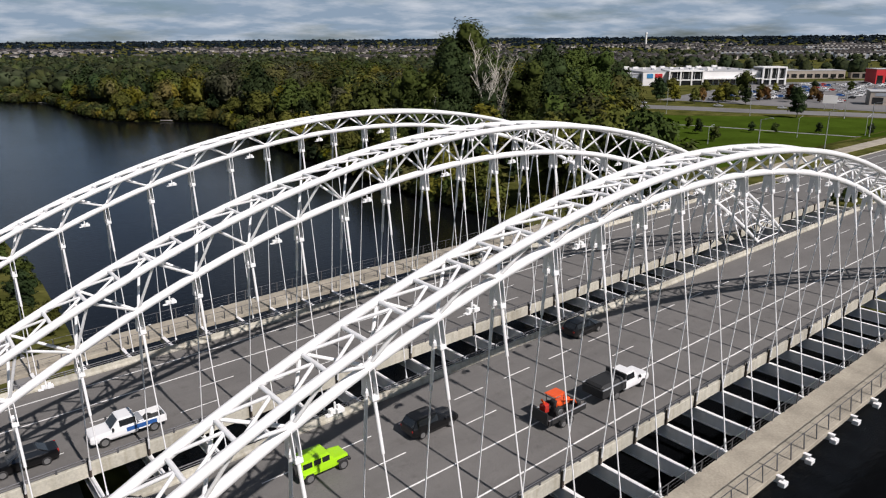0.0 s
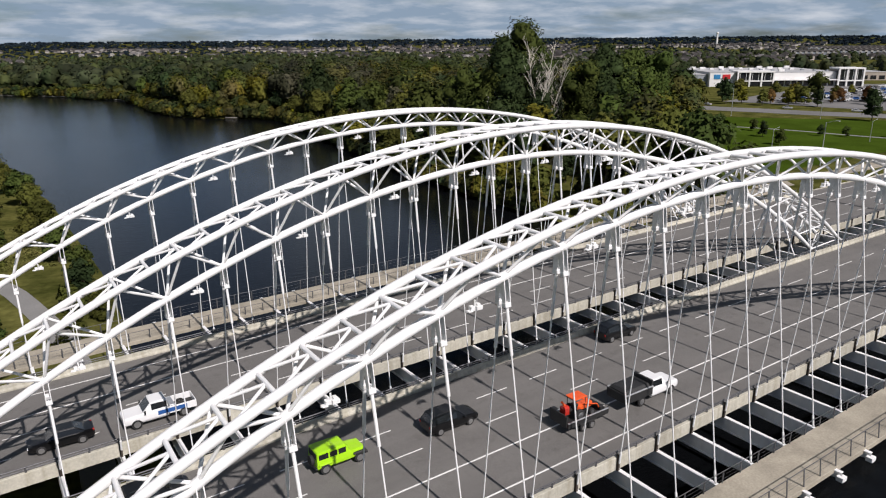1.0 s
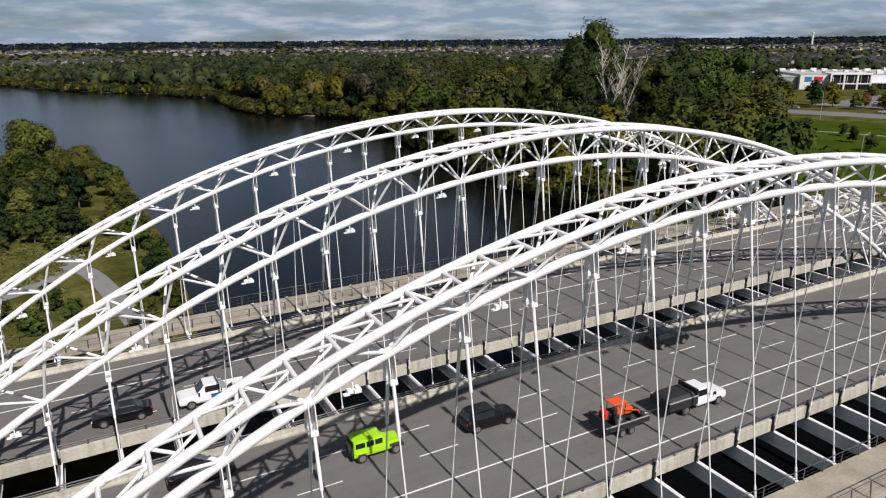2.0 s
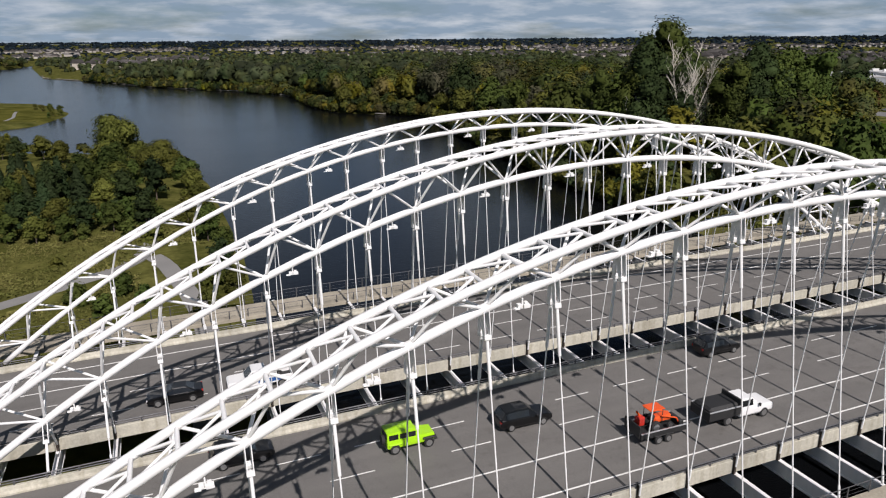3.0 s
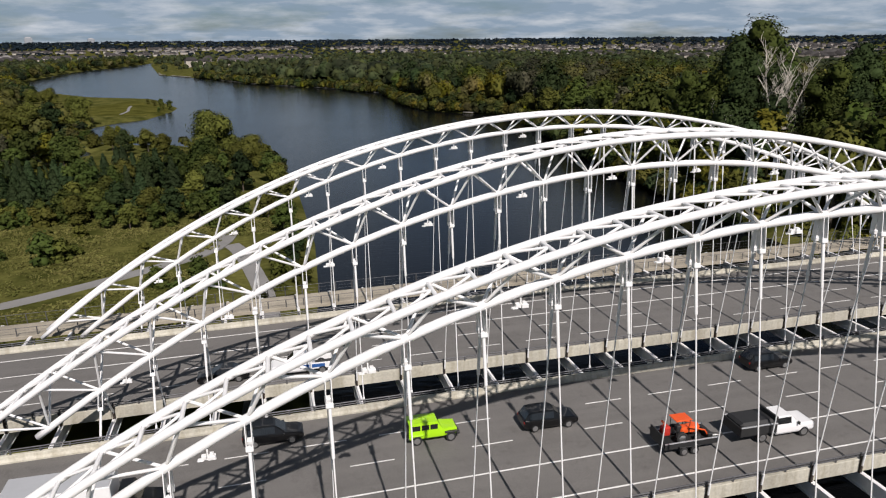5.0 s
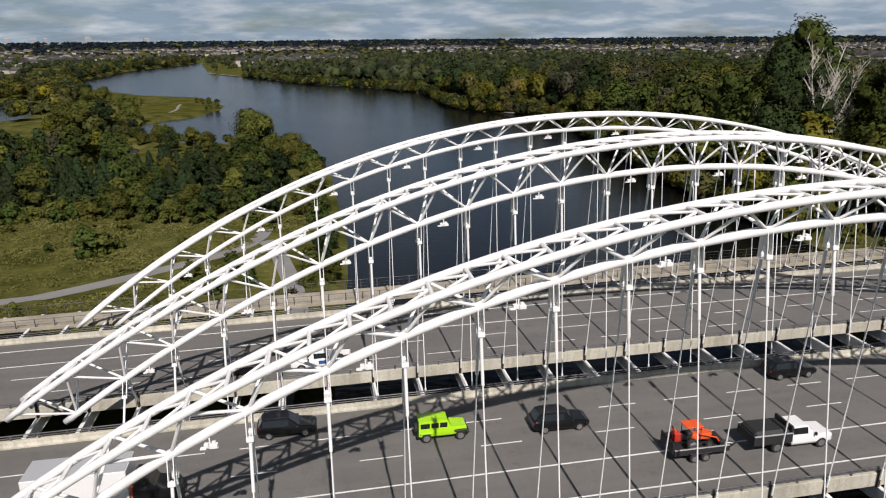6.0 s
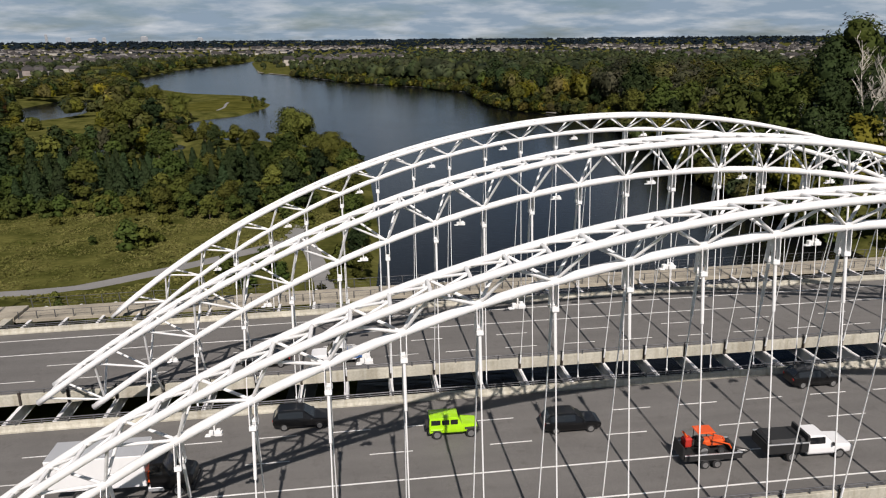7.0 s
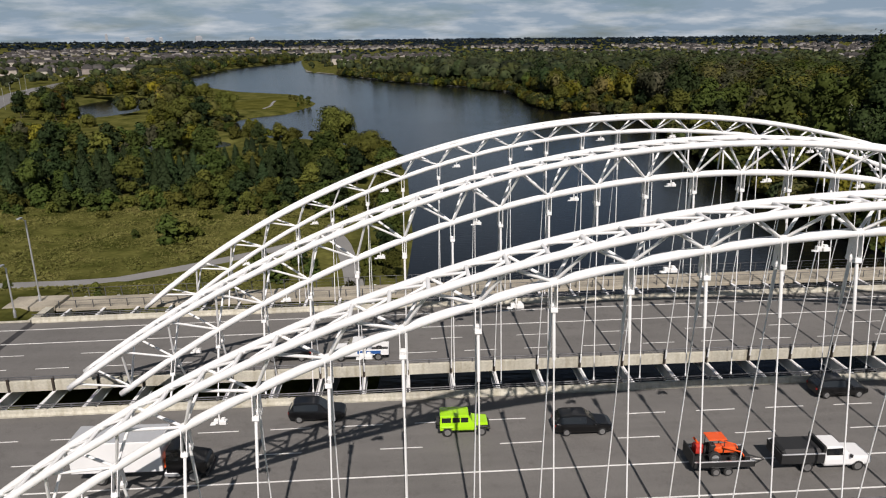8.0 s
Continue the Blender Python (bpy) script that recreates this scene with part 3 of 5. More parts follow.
shore(300, 900)
ribbon("side_road", [(286, 407), (259, 270), (267, 183), (291, 114), (319, 55), (357, -54)], 20, 0.08, LOT, "pale grey road behind the lawn", "road")
ribbon("lawn_path", [(187, 141), (210, 114), (221, 86), (228, 56), (227, 28), (234, 5)], 2.2, 0.16, PATHMAT, "pale footpath across the lawn", "footpath")
ribbon("highway", [(-265, 330), (-305, 430), (-326, 500), (-342, 587), (-360, 686), (-448, 981)], 18, 0.1, LOT, "pale grey road beyond the ponds", "road")
patch("lawn", [(116, 35), (234, 24), (303, 57), (217, 176)], 0.1, LAWN, "bright green mown lawn beside the road", "lawn")
patch("car_park", [(312, 186), (331, 62), (660, 130), (498, 222)], 0.12, LOT, "grey asphalt car park full of cars", "car park")
patch("spit_grass", [(-158, 329), (-94, 337), (-93, 376), (-119, 431)], 0.06, MARSH, "olive green grass on the low river spit", "grass")

# ---- trees ----
def leaf_material(name, rgb, tint, cells=0.0):
    return material(name, rgb, 0.75, spread=0.3, scale=13, fine=4, tint=tint, per_object=0.24, per_island=0.09, spec=0.08, cells=cells)


HUE = {
    "green": ((0.036, 0.056, 0.012), (0.064, 0.084, 0.018)),
    "olive": ((0.056, 0.066, 0.013), (0.104, 0.108, 0.022)),
    "dark": ((0.018, 0.031, 0.011), (0.031, 0.047, 0.015)),
    "yellow": ((0.090, 0.094, 0.012), (0.150, 0.136, 0.017)),
    "rust": ((0.080, 0.045, 0.016), (0.115, 0.062, 0.020)),
    "needle": ((0.021, 0.036, 0.014), (0.035, 0.054, 0.020)),
    "grey": ((0.050, 0.053, 0.028), (0.074, 0.074, 0.040)),
}
LEAF = {k: leaf_material(k + "_leaves", *c) for k, c in HUE.items()}
WOODLEAF = {k: leaf_material(k + "_wood_leaves", *c, 8.5) for k, c in HUE.items()}
BARK = material("brown_bark", (0.095, 0.075, 0.055), 0.9, spread=0.3, scale=1, fine=30, bump=0.5)
PALEBARK = material("pale_dead_wood", (0.50, 0.46, 0.40), 0.85, spread=0.2, scale=1, fine=30, bump=0.4)


def sprays(centres, normals, size, r, wild=0.34):
    """Pairs of small pointed leaf clusters, a triangle each, scattered and turned at random, with the normals of their crown."""
    n = len(centres)
    s = size * r.uniform(0.55, 1.25, (n, 1))
    verts = []
    for half in (-1, 1):
        nr = normals + r.normal(0, wild, (n, 3))
        nr /= np.linalg.norm(nr, axis=1)[:, None]
        a = np.cross(nr, r.normal(0, 1, (n, 3)))
        a /= np.linalg.norm(a, axis=1)[:, None] + 1e-9
        b = np.cross(nr, a)
        c = centres + half * s * 0.5 * (a * r.uniform(-1, 1, (n, 1)) + b * r.uniform(0.3, 1, (n, 1)))
        verts.append(np.stack([c - a * s * 0.75 - nr * s * 0.1, c + a * s * 0.55 + b * s * 0.5, c + a * s * 0.45 - b * s * 0.55 + nr * s * 0.12], 1))
    out = normals / np.linalg.norm(normals, axis=1)[:, None] + r.normal(0, wild * 0.7, (n, 3))   # leaves catch the light as the crown does
    out = np.repeat(out / np.linalg.norm(out, axis=1)[:, None], 3, axis=0)
    return np.concatenate(verts).reshape(-1, 3), np.arange(n * 6).reshape(-1, 3)[:, ::-1], np.concatenate([out, out])


CORE_RINGS = [(0.0, 0.0, 1.0)] + [(math.sin(th) * math.cos(i * 1.0472 + th), math.sin(th) * math.sin(i * 1.0472 + th), math.cos(th)) for th in (0.75, 1.4, 2.05) for i in range(6)]
CORE_FACES = [(0, 1 + i, 1 + (i + 1) % 6) for i in range(6)]
for ring in (1, 7):
    for i in range(6):
        CORE_FACES += [(ring + i, ring + 6 + i, ring + 6 + (i + 1) % 6), (ring + i, ring + 6 + (i + 1) % 6, ring + (i + 1) % 6)]


def with_cores(v, f, vn, cores, r):
    """Adds the dense inner foliage of each crown: cores hold centre and radii."""
    unit = np.array(CORE_RINGS)
    n, k = len(cores), len(unit)
    c = np.array(cores)
    body = c[:, None, :3] + unit[None] * c[:, None, 3:] * r.uniform(0.88, 1.1, (n, k, 1))
    faces = (np.array(CORE_FACES)[None] + (np.arange(n) * k)[:, None, None] + len(v)).reshape(-1, 3)
    up = np.repeat(unit[None], n, 0) + r.normal(0, 0.22, (n, k, 3))
    up /= np.linalg.norm(up, axis=2)[:, :, None]
    return np.concatenate([v, body.reshape(-1, 3)]), np.concatenate([f, faces]), np.concatenate([vn, up.reshape(-1, 3)])


def crown_mesh(name, lobes, count, size, mat, seed):
    r = np.random.default_rng(seed)
    vols = np.array([l[3] * l[4] * l[5] for l in lobes]) ** (2 / 3)
    pts, nrm = [], []
    for l, k in zip(lobes, (vols / vols.sum() * count).astype(int)):
        d = r.normal(0, 1, (k, 3))
        d /= np.linalg.norm(d, axis=1)[:, None]
        d[:, 2] = np.where(d[:, 2] < -0.35, -d[:, 2], d[:, 2])
        bump = 1 + 0.16 * np.sin(d[:, :1] * 5 + seed) * np.cos(d[:, 1:2] * 6 + seed * 2) + 0.10 * np.sin(d[:, 2:] * 11)
        rad = bump * np.where(r.uniform(0, 1, (k, 1)) < 0.75, r.uniform(0.85, 1.17, (k, 1)), r.uniform(0.5, 0.9, (k, 1)))
        pts.append(np.array(l[:3]) + d * np.array(l[3:]) * rad)
        nrm.append(d)
    v, f, vn = sprays(np.concatenate(pts), np.concatenate(nrm) + np.array((0, 0, 0.25)), size, r, 0.3)
    v, f, vn = with_cores(v, f, vn, [(*l[:3], l[3] * 0.80, l[4] * 0.80, l[5] * 0.80) for l in lobes], r)
    return mesh_of(name, v.tolist(), f.tolist(), mat, True, vn.tolist())


def limb(verts, faces, p, q, r0, r1, sides=6):
    p, q = Vector(p), Vector(q)
    d = (q - p).normalized()
    a = d.orthogonal().normalized()
    b = d.cross(a)
    k = len(verts)
    for c, r in ((p, r0), (q, r1)):
        for i in range(sides):
            t = 2 * math.pi * i / sides
            verts.append(c + (a * math.cos(t) + b * math.sin(t)) * r)
    for i in range(sides):
        j = (i + 1) % sides
        faces.append((k + i, k + j, k + sides + j, k + sides + i))


def trunk_mesh(h, r0, seed, spread=2.5, limbs=6, mat=None, first=0.3):
    r = random.Random(seed)
    verts, faces = [], []
    pts = [(0, 0, -0.6)]
    for k in range(1, 5):
        pts.append((r.uniform(-0.25, 0.25) * k * 0.4, r.uniform(-0.25, 0.25) * k * 0.4, h * 0.72 * k / 4))
    for k in range(4):
        limb(verts, faces, pts[k], pts[k + 1], r0 * (1 - 0.2 * k), r0 * (0.8 - 0.2 * k), 8)
    for k in range(limbs):
        t = first + (0.95 - first) * k / limbs
        i = min(3, int(t * 4))
        a = Vector(pts[i]).lerp(Vector(pts[i + 1]), t * 4 - i)
        ang = r.uniform(0, 6.28)
        e = a + Vector((math.cos(ang) * spread * r.uniform(0.6, 1), math.sin(ang) * spread * r.uniform(0.6, 1), h * r.uniform(0.12, 0.25)))
        limb(verts, faces, a, e, r0 * 0.35, r0 * 0.1, 5)
    return mesh_of("trunk", [tuple(v) for v in verts], faces, mat or BARK)


def lobes_broad(h, w, seed, base=0.06):
    r = random.Random(seed)
    out = [(0, 0, h * 0.62, w * 0.62, w * 0.62, h * 0.34)]
    for k in range(11):
        a = k * 1.25 + r.uniform(-0.4, 0.4)
        d = w * r.uniform(0.38, 0.62)
        z = h * r.uniform(base + 0.12, 0.72)
        s = w * r.uniform(0.27, 0.48)
        out.append((math.cos(a) * d, math.sin(a) * d, z, s, s, s * r.uniform(0.8, 1.1)))
    out.append((r.uniform(-1, 1) * w * 0.2, r.uniform(-1, 1) * w * 0.2, h * 0.85, w * 0.36, w * 0.36, h * 0.15))
    return out


def lobes_tall(h, w, seed):
    r = random.Random(seed)
    out = []
    for k in range(22):
        t = 0.20 + 0.76 * (k + r.uniform(-0.3, 0.3)) / 21
        wide = w * (1 - 0.55 * abs(t - 0.5) ** 1.2)
        a, s = r.uniform(0, 6.28), w * r.uniform(0.34, 0.54) * (1.12 - 0.5 * t)
        d = wide * r.uniform(0.15, 0.62)
        out.append((math.cos(a) * d, math.sin(a) * d, h * t, s, s, s * r.uniform(0.9, 1.5)))
    return out


def spruce_mesh(h, w, seed, mat, count):
    """Tiers of drooping boughs round a stem."""
    r = np.random.default_rng(seed)
    t = r.uniform(0.05, 1, count) ** 0.8
    z = h * t
    tier = 1 - 0.28 * ((t * 9 + r.uniform(0, 0.25, count)) % 1)
    rad = w * (1.03 - t) ** 0.9 * tier * r.uniform(0.55, 1.05, count)
    a = r.uniform(0, 6.283, count)
    lobed = 1 + 0.15 * np.sin(a * 5 + t * 20)
    c = np.stack([np.cos(a) * rad * lobed, np.sin(a) * rad * lobed, z - rad * 0.25], 1)
    n = np.stack([np.cos(a), np.sin(a), np.full(count, 0.7)], 1)
    v, f, vn = sprays(c, n, 0.5, r)
    k = len(v)
    cone = [(math.cos(i * 0.785) * w * 0.55, math.sin(i * 0.785) * w * 0.55, h * 0.1) for i in range(8)] + [(0, 0, h * 0.93)]
    cf = [(k + i, k + (i + 1) % 8, k + 8) for i in range(8)]
    cn = [(math.cos(i * 0.785) * 0.9, math.sin(i * 0.785) * 0.9, 0.44) for i in range(8)] + [(0, 0, 1)]
    return mesh_of("crown", np.concatenate([v, np.array(cone)]).tolist(), f.tolist() + cf, mat, True, np.concatenate([vn, np.array(cn)]).tolist())


def bare_tree(h, seed):
    """A leafless tree: a long pale stem that forks into a few steep limbs with thin twigs."""
    r = random.Random(seed)
    verts, faces = [], []

    def run(p, d, length, r0, r1, pieces, lift, sides):
        pts = [Vector(p)]
        for k in range(pieces):
            d = (d + Vector((r.uniform(-0.09, 0.09), r.uniform(-0.09, 0.09), lift))).normalized()
            pts.append(pts[-1] + d * length / pieces)
        for k in range(pieces):
            limb(verts, faces, pts[k], pts[k + 1], r0 + (r1 - r0) * k / pieces, r0 + (r1 - r0) * (k + 1) / pieces, sides)
        return pts
    stem = run((0, 0, -0.5), Vector((0.02, 0, 1)), h * 0.40, h * 0.0095, h * 0.0068, 4, 0.05, 7)
    turn = r.uniform(0, 6.28)
    for k in range(4):
        a = turn + k * 1.7 + r.uniform(-0.3, 0.3)
        lean = (0.16, 0.34, 0.30, 0.42)[k]
        start = stem[-1] if k < 2 else stem[-1].lerp(stem[-2], r.uniform(0.3, 0.9))
        main = run(start, Vector((math.cos(a) * lean, math.sin(a) * lean, 1)).normalized(), h * (0.56, 0.5, 0.4, 0.32)[k], h * 0.0056, h * 0.0014, 7, 0.04, 5)
        for m in range(15):
            t = r.uniform(0.12, 0.98) * 7
            i = min(6, int(t))
            p = main[i].lerp(main[i + 1], t - i)
            b = r.uniform(0, 6.28)
            twig = run(p, Vector((math.cos(b) * 0.6, math.sin(b) * 0.6, 0.8)).normalized(), h * r.uniform(0.07, 0.17) * (1.15 - t / 12), h * 0.0022, h * 0.0009, 3, 0.12, 3)
            for q in twig[1:]:
                for _ in range(2):
                    c = r.uniform(0, 6.28)
                    run(q, Vector((math.cos(c) * 0.6, math.sin(c) * 0.6, 0.7)).normalized(), h * r.uniform(0.03, 0.06), h * 0.0012, h * 0.0006, 1, 0.1, 3)
    return mesh_of("trunk", [tuple(v) for v in verts], faces, PALEBARK)


PARK = pose(0, -2000, -300)
KINDS = {}


def kind(key, h, trunk, crown, label, category="tree"):
    t = empty(category if category != "tree" else "tree", PARK, label, category)
    place("trunk", trunk, t)
    if crown:
        place("crown", crown, t)
    KINDS[key] = (t, h)


N_NEAR, N_MID = 1060, 520
for i, (c, lab) in enumerate((("green", "green broadleaf tree"), ("olive", "olive green broadleaf tree"), ("dark", "dark green broadleaf tree"), ("yellow", "yellowing autumn broadleaf tree"), ("green", "green broadleaf tree"), ("rust", "rust coloured autumn tree"), ("olive", "olive green broadleaf tree"), ("grey", "thin greyish half-bare tree"))):
    h = (14, 13, 15, 12, 16, 11, 12, 13)[i]
    lb = lobes_broad(h, (5.2, 5.6, 5.0, 4.6, 5.4, 4.2, 4.8, 4.0)[i], 11 + i)
    kind(("broad", i), h, trunk_mesh(h, 0.28, i, 3), crown_mesh("crown", lb, N_NEAR, 0.62, LEAF[c], 30 + i), lab + " with an uneven rounded crown")
    kind(("mid", i), h, trunk_mesh(h, 0.28, i, 3, 4), crown_mesh("crown", lb, N_MID, 0.86, LEAF[c], 60 + i), lab + " in the riverside wood")
for i in range(3):
    h = (22, 19, 24)[i]
    kind(("tall", i), h, trunk_mesh(h, 0.36, 40 + i, 2.5, 8), crown_mesh("crown", lobes_tall(h, (7.4, 6.4, 7.8)[i], 70 + i), 6200, 0.34, LEAF[("dark", "green", "green")[i]], 80 + i), "tall narrow dark green tree above the wood")
for i in range(3):
    h = (11, 9, 13)[i]
    kind(("spruce", i), h, trunk_mesh(h, 0.18, 50 + i, 0.8, 3), spruce_mesh(h, (4.3, 3.9, 4.6)[i], 90 + i, LEAF["needle"], 1900), "dark green spruce with drooping boughs")
for i in range(3):
    h = (3.2, 4.2, 2.6)[i]
    kind(("shrub", i), h, trunk_mesh(h, 0.08, 57 + i, 0.9, 5, first=0.1), crown_mesh("crown", lobes_broad(h, (2.2, 2.0, 1.8)[i], 21 + i, 0.0), 320, 0.42, LEAF[("olive", "green", "yellow")[i]], 95 + i), "bushy shrub in the rough grass", "shrub")
kind(("willow", 0), 16, trunk_mesh(16, 0.5, 77, 4, 8), crown_mesh("crown", lobes_broad(16, 8.7, 88, 0.02), 5600, 0.44, LEAF["olive"], 99), "large rounded olive green willow on the bank")
for i in range(3):
    kind(("bare", i), 26, bare_tree((27, 24, 20)[i], 5 + i * 3), None, "tall leafless pale dead tree")

planted = []


def plant(key, x, y, scale=1.0, turn=None, sink=0.2, group="trees by the river"):
    t, h = KINDS[key]
    z = ground_height(x, y)
    turn = random.uniform(0, 360) if turn is None else turn
    ob = copy_thing(t, pose(x, y, z - sink, 0, 0, turn))
    ob.scale = (scale * random.uniform(0.9, 1.12), scale * random.uniform(0.9, 1.12), scale)
    ob["group"] = group
    planted.append((x, y))
    return ob

# riverside wood on the far bank
random.seed(21)
WOOD_EDGE = [(30, 100), (58, 122), (88, 155), (122, 202), (145, 236), (700, 250)]


def right_wood(x, y):
    return inside_river(x, y) < -1 and x > bank(RIGHT, y) and 34 < y < 700 and x < float(np.interp(y, [p[0] for p in WOOD_EDGE], [p[1] for p in WOOD_EDGE]))


def jittered(x0, x1, y0, y1, step):
    out = []
    y = y0
    while y < y1:
        x = x0
        while x < x1:
            out.append((x + random.uniform(-0.45, 0.45) * step, y + random.uniform(-0.45, 0.45) * step))
            x += step
        y += step
    return out


MIX = [0, 1, 2, 4, 6, 0, 2, 4, 1, 6, 2, 0, 1, 3, 7, 1, 0, 4, 6, 2, 3, 7]
MASS = {"green": [], "olive": [], "dark": [], "yellow": [], "rust": [], "grey": []}
HUES = ["green", "olive", "dark", "yellow", "green", "rust", "olive", "grey"]
for x, y in jittered(40, 255, 36, 430, 11.8):
    if not right_wood(x, y):
        continue
    edge = -inside_river(x, y)
    k = random.choice(MIX)
    if edge < 9:
        k = random.choice([0, 1, 3, 6, 1])
    hs = random.choice((0.6, 0.75, 0.95, 1.15, 1.4, 1.65)) * random.uniform(0.95, 1.08) * (0.75 if edge < 9 else 1.0) * (0.8 if x > 140 and y < 120 else 1.0)
    if (y < 215 and edge < 34) or edge < 11:
        plant(("broad", k), x, y, hs, group="trees of the riverside wood")
    else:
        MASS[HUES[k]].append((x, y, 14 * hs))
for x, y, k, sc in ((82.5, 99, 0, 1.5), (87.5, 104, 2, 1.55), (93.5, 104, 1, 1.68), (84, 108, 1, 1.6), (77, 103, 1, 1.35), (109, 88, 0, 1.46), (114, 84, 1, 1.6), (120, 83, 2, 1.25), (73, 112, 2, 1.1), (101, 92, 2, 1.15)):
    plant(("tall", k), x, y, sc, group="tall trees above the wood")
for x, y, k, sc in ((87.2, 93.8, 0, 1.38), (93, 94.5, 1, 1.36), (76, 98, 2, 1.1), (98, 99, 2, 1.5)):
    plant(("bare", k), x, y, sc, group="dead trees in the wood")
for x, y in jittered(60, 72, 30, 280, 8):
    if inside_river(x, y) < -1:
        plant(("shrub", random.randrange(3)), x, y, random.uniform(0.9, 1.6), group="shrubs on the river bank")

# left bank: spruces, willow, meadow shrubs, marsh trees
for x, y in jittered(-152, -46, 102, 146, 5.6):
    d = -inside_river(x, y)
    if d < 6 or y < 108 + 7 * noise.noise(Vector((x / 14, 4.4, 0))):
        continue
    if x < -56 and random.random() < 0.72:
        plant(("spruce", random.randrange(3)), x, y, random.uniform(0.5, 0.92), group="spruces on the river bank")
    else:
        plant(("broad", random.choice([0, 1, 2, 6, 2, 4])), x, y, random.uniform(0.42, 0.8), group="trees on the river bank")
for x, y in jittered(-150, -44, 98, 108, 4.2):
    plant(("shrub", random.choice([0, 1, 1])), x, y + 6 * noise.noise(Vector((x / 14, 4.4, 0))), random.uniform(0.6, 1.25), group="shrubs at the edge of the wood")
for x, y, k, sc in ((-78, 196, 1, 0.62), (-86, 203, 3, 0.6), (-92, 210, 6, 0.66), (-92, 222, 3, 0.6), (-98, 236, 3, 0.62), (-72, 188, 6, 0.6), (-84, 190, 2, 0.6)):
    plant(("broad", k), x, y, sc, group="trees on the river bank")
plant(("willow", 0), -55.5, 171, 1.0, 40)
plant(("willow", 0), -43, 155, 0.66, 170)
plant(("willow", 0), -123, 297, 0.86, 100)
plant(("willow", 0), -165, 414, 0.62, 200)
plant(("willow", 0), -178, 424, 0.56, 250)
for x, y, k, sc in ((-48, 160, 1, 0.75), (-59, 164, 6, 0.7), (-38, 135, 0, 0.62), (-37, 122, 1, 0.6), (-45, 123, 2, 0.7), (-36, 109, 6, 0.55), (-39, 95, 1, 0.5), (-35, 90, 0, 0.42), (-36, 82, 0, 0.5), (-34, 69, 0, 0.45), (-77, 95, 1, 0.5), (-71, 91, 0, 0.42), (-66, 89, 6, 0.45), (-61, 88, 0, 0.4), (-58, 94, 2, 0.5), (-69, 97, 2, 0.55), (-74, 100, 6, 0.6), (-80, 99, 0, 0.5), (-63, 95, 1, 0.55), (-35, 61, 2, 0.42), (-34, 51, 1, 0.36), (-47, 97, 2, 0.5), (-53, 93, 0, 0.45)):
    plant(("broad", k), x, y, sc)
def pond_view(x, y):
    return 190 < y < 325 and abs(x + 31 + 0.404 * (y + 56)) < 13


for x, y in jittered(-280, -95, 146, 318, 8.6):
    d = -inside_river(x, y) - 5
    wet = min(math.hypot((x - px) / ax, (y - py) / ay) for px, py, ax, ay in PONDS)
    if d < 5 or wet < 1.08 or pond_view(x, y):
        continue
    open_ground = noise.noise(Vector((x / 60, y / 42, 3.3)))
    if open_ground > -0.10:
        if random.random() < 0.42:
            plant(("shrub", random.randrange(3)), x, y, random.uniform(0.9, 1.7), group="shrubs in the marsh")
        continue
    k = random.choice([0, 1, 2, 6, 2, 1, 0, 7, 3])
    if x < -158 and 200 < y < 300:
        if random.random() < 0.25:
            plant(("shrub", random.randrange(3)), x, y, random.uniform(0.9, 1.6), group="shrubs in the marsh")
        continue
    if y < 235:
        plant(("mid", k), x, y, random.uniform(0.55, 0.85), group="trees of the marsh")
    else:
        MASS[HUES[k]].append((x, y, random.uniform(7, 11)))
for x, y in jittered(-340, -120, 318, 620, 9.6):
    d = -inside_river(x, y) - 5
    wet = min(math.hypot((x - px) / ax, (y - py) / ay) for px, py, ax, ay in PONDS)
    if d < 5 or wet < 1.1 or x < float(np.interp(y, (330, 430, 500, 587, 686), (-265, -305, -326, -342, -360))) + 34:
        continue
    if noise.noise(Vector((x / 70, y / 60, 7.7))) > -0.02 or (x > -165 and y > 410):
        continue
    MASS[HUES[random.choice([0, 1, 2, 6, 1, 2, 0, 6, 3])]].append((x, y, random.uniform(8, 13)))
for x, y, k, sc in ((-132, 252, 1, 1.0), (-140, 258, 6, 1.05), (-125, 262, 2, 0.95), (-134, 270, 1, 1.0), (-229, 309, 2, 0.9), (-218, 303, 1, 0.9), (-208, 301, 2, 0.95), (-202, 307, 6, 0.85), (-236, 325, 0, 0.9), (-227, 329, 2, 1.0), (-233, 338, 6, 0.95), (-233, 356, 5, 1.0), (-228, 346, 3, 0.9), (-214, 318, 5, 0.8), (-242, 350, 6, 0.9), (-248, 378, 1, 0.9), (-216, 311, 0, 0.95), (-93, 379, 0, 0.35), (-92, 372, 1, 0.3), (-98, 384, 6, 0.34), (-103, 390, 1, 0.30), (-95, 366, 6, 0.26), (-100, 396, 0, 0.3), (-108, 402, 1, 0.28), (-96, 357, 0, 0.22)):
    plant(("broad", k), x, y, sc, group="trees on the spit")
for x, y in jittered(-160, -52, 44, 108, 11):
    if random.random() < 0.32 and y > 64:
        plant(("shrub", random.choice([0, 1, 0])), x, y, random.uniform(0.4, 0.8), group="shrubs in the meadow")
plant(("shrub", 1), -76, 69, 1.35, group="shrubs in the meadow")
plant(("shrub", 0), -74.3, 70, 1.2, group="shrubs in the meadow")
for x, y in jittered(-160, -50, 40, 46, 5):
    if random.random() < 0.5:
        plant(("shrub", random.randrange(2)), x, y - 6, random.uniform(0.3, 0.6), group="shrubs in the meadow")
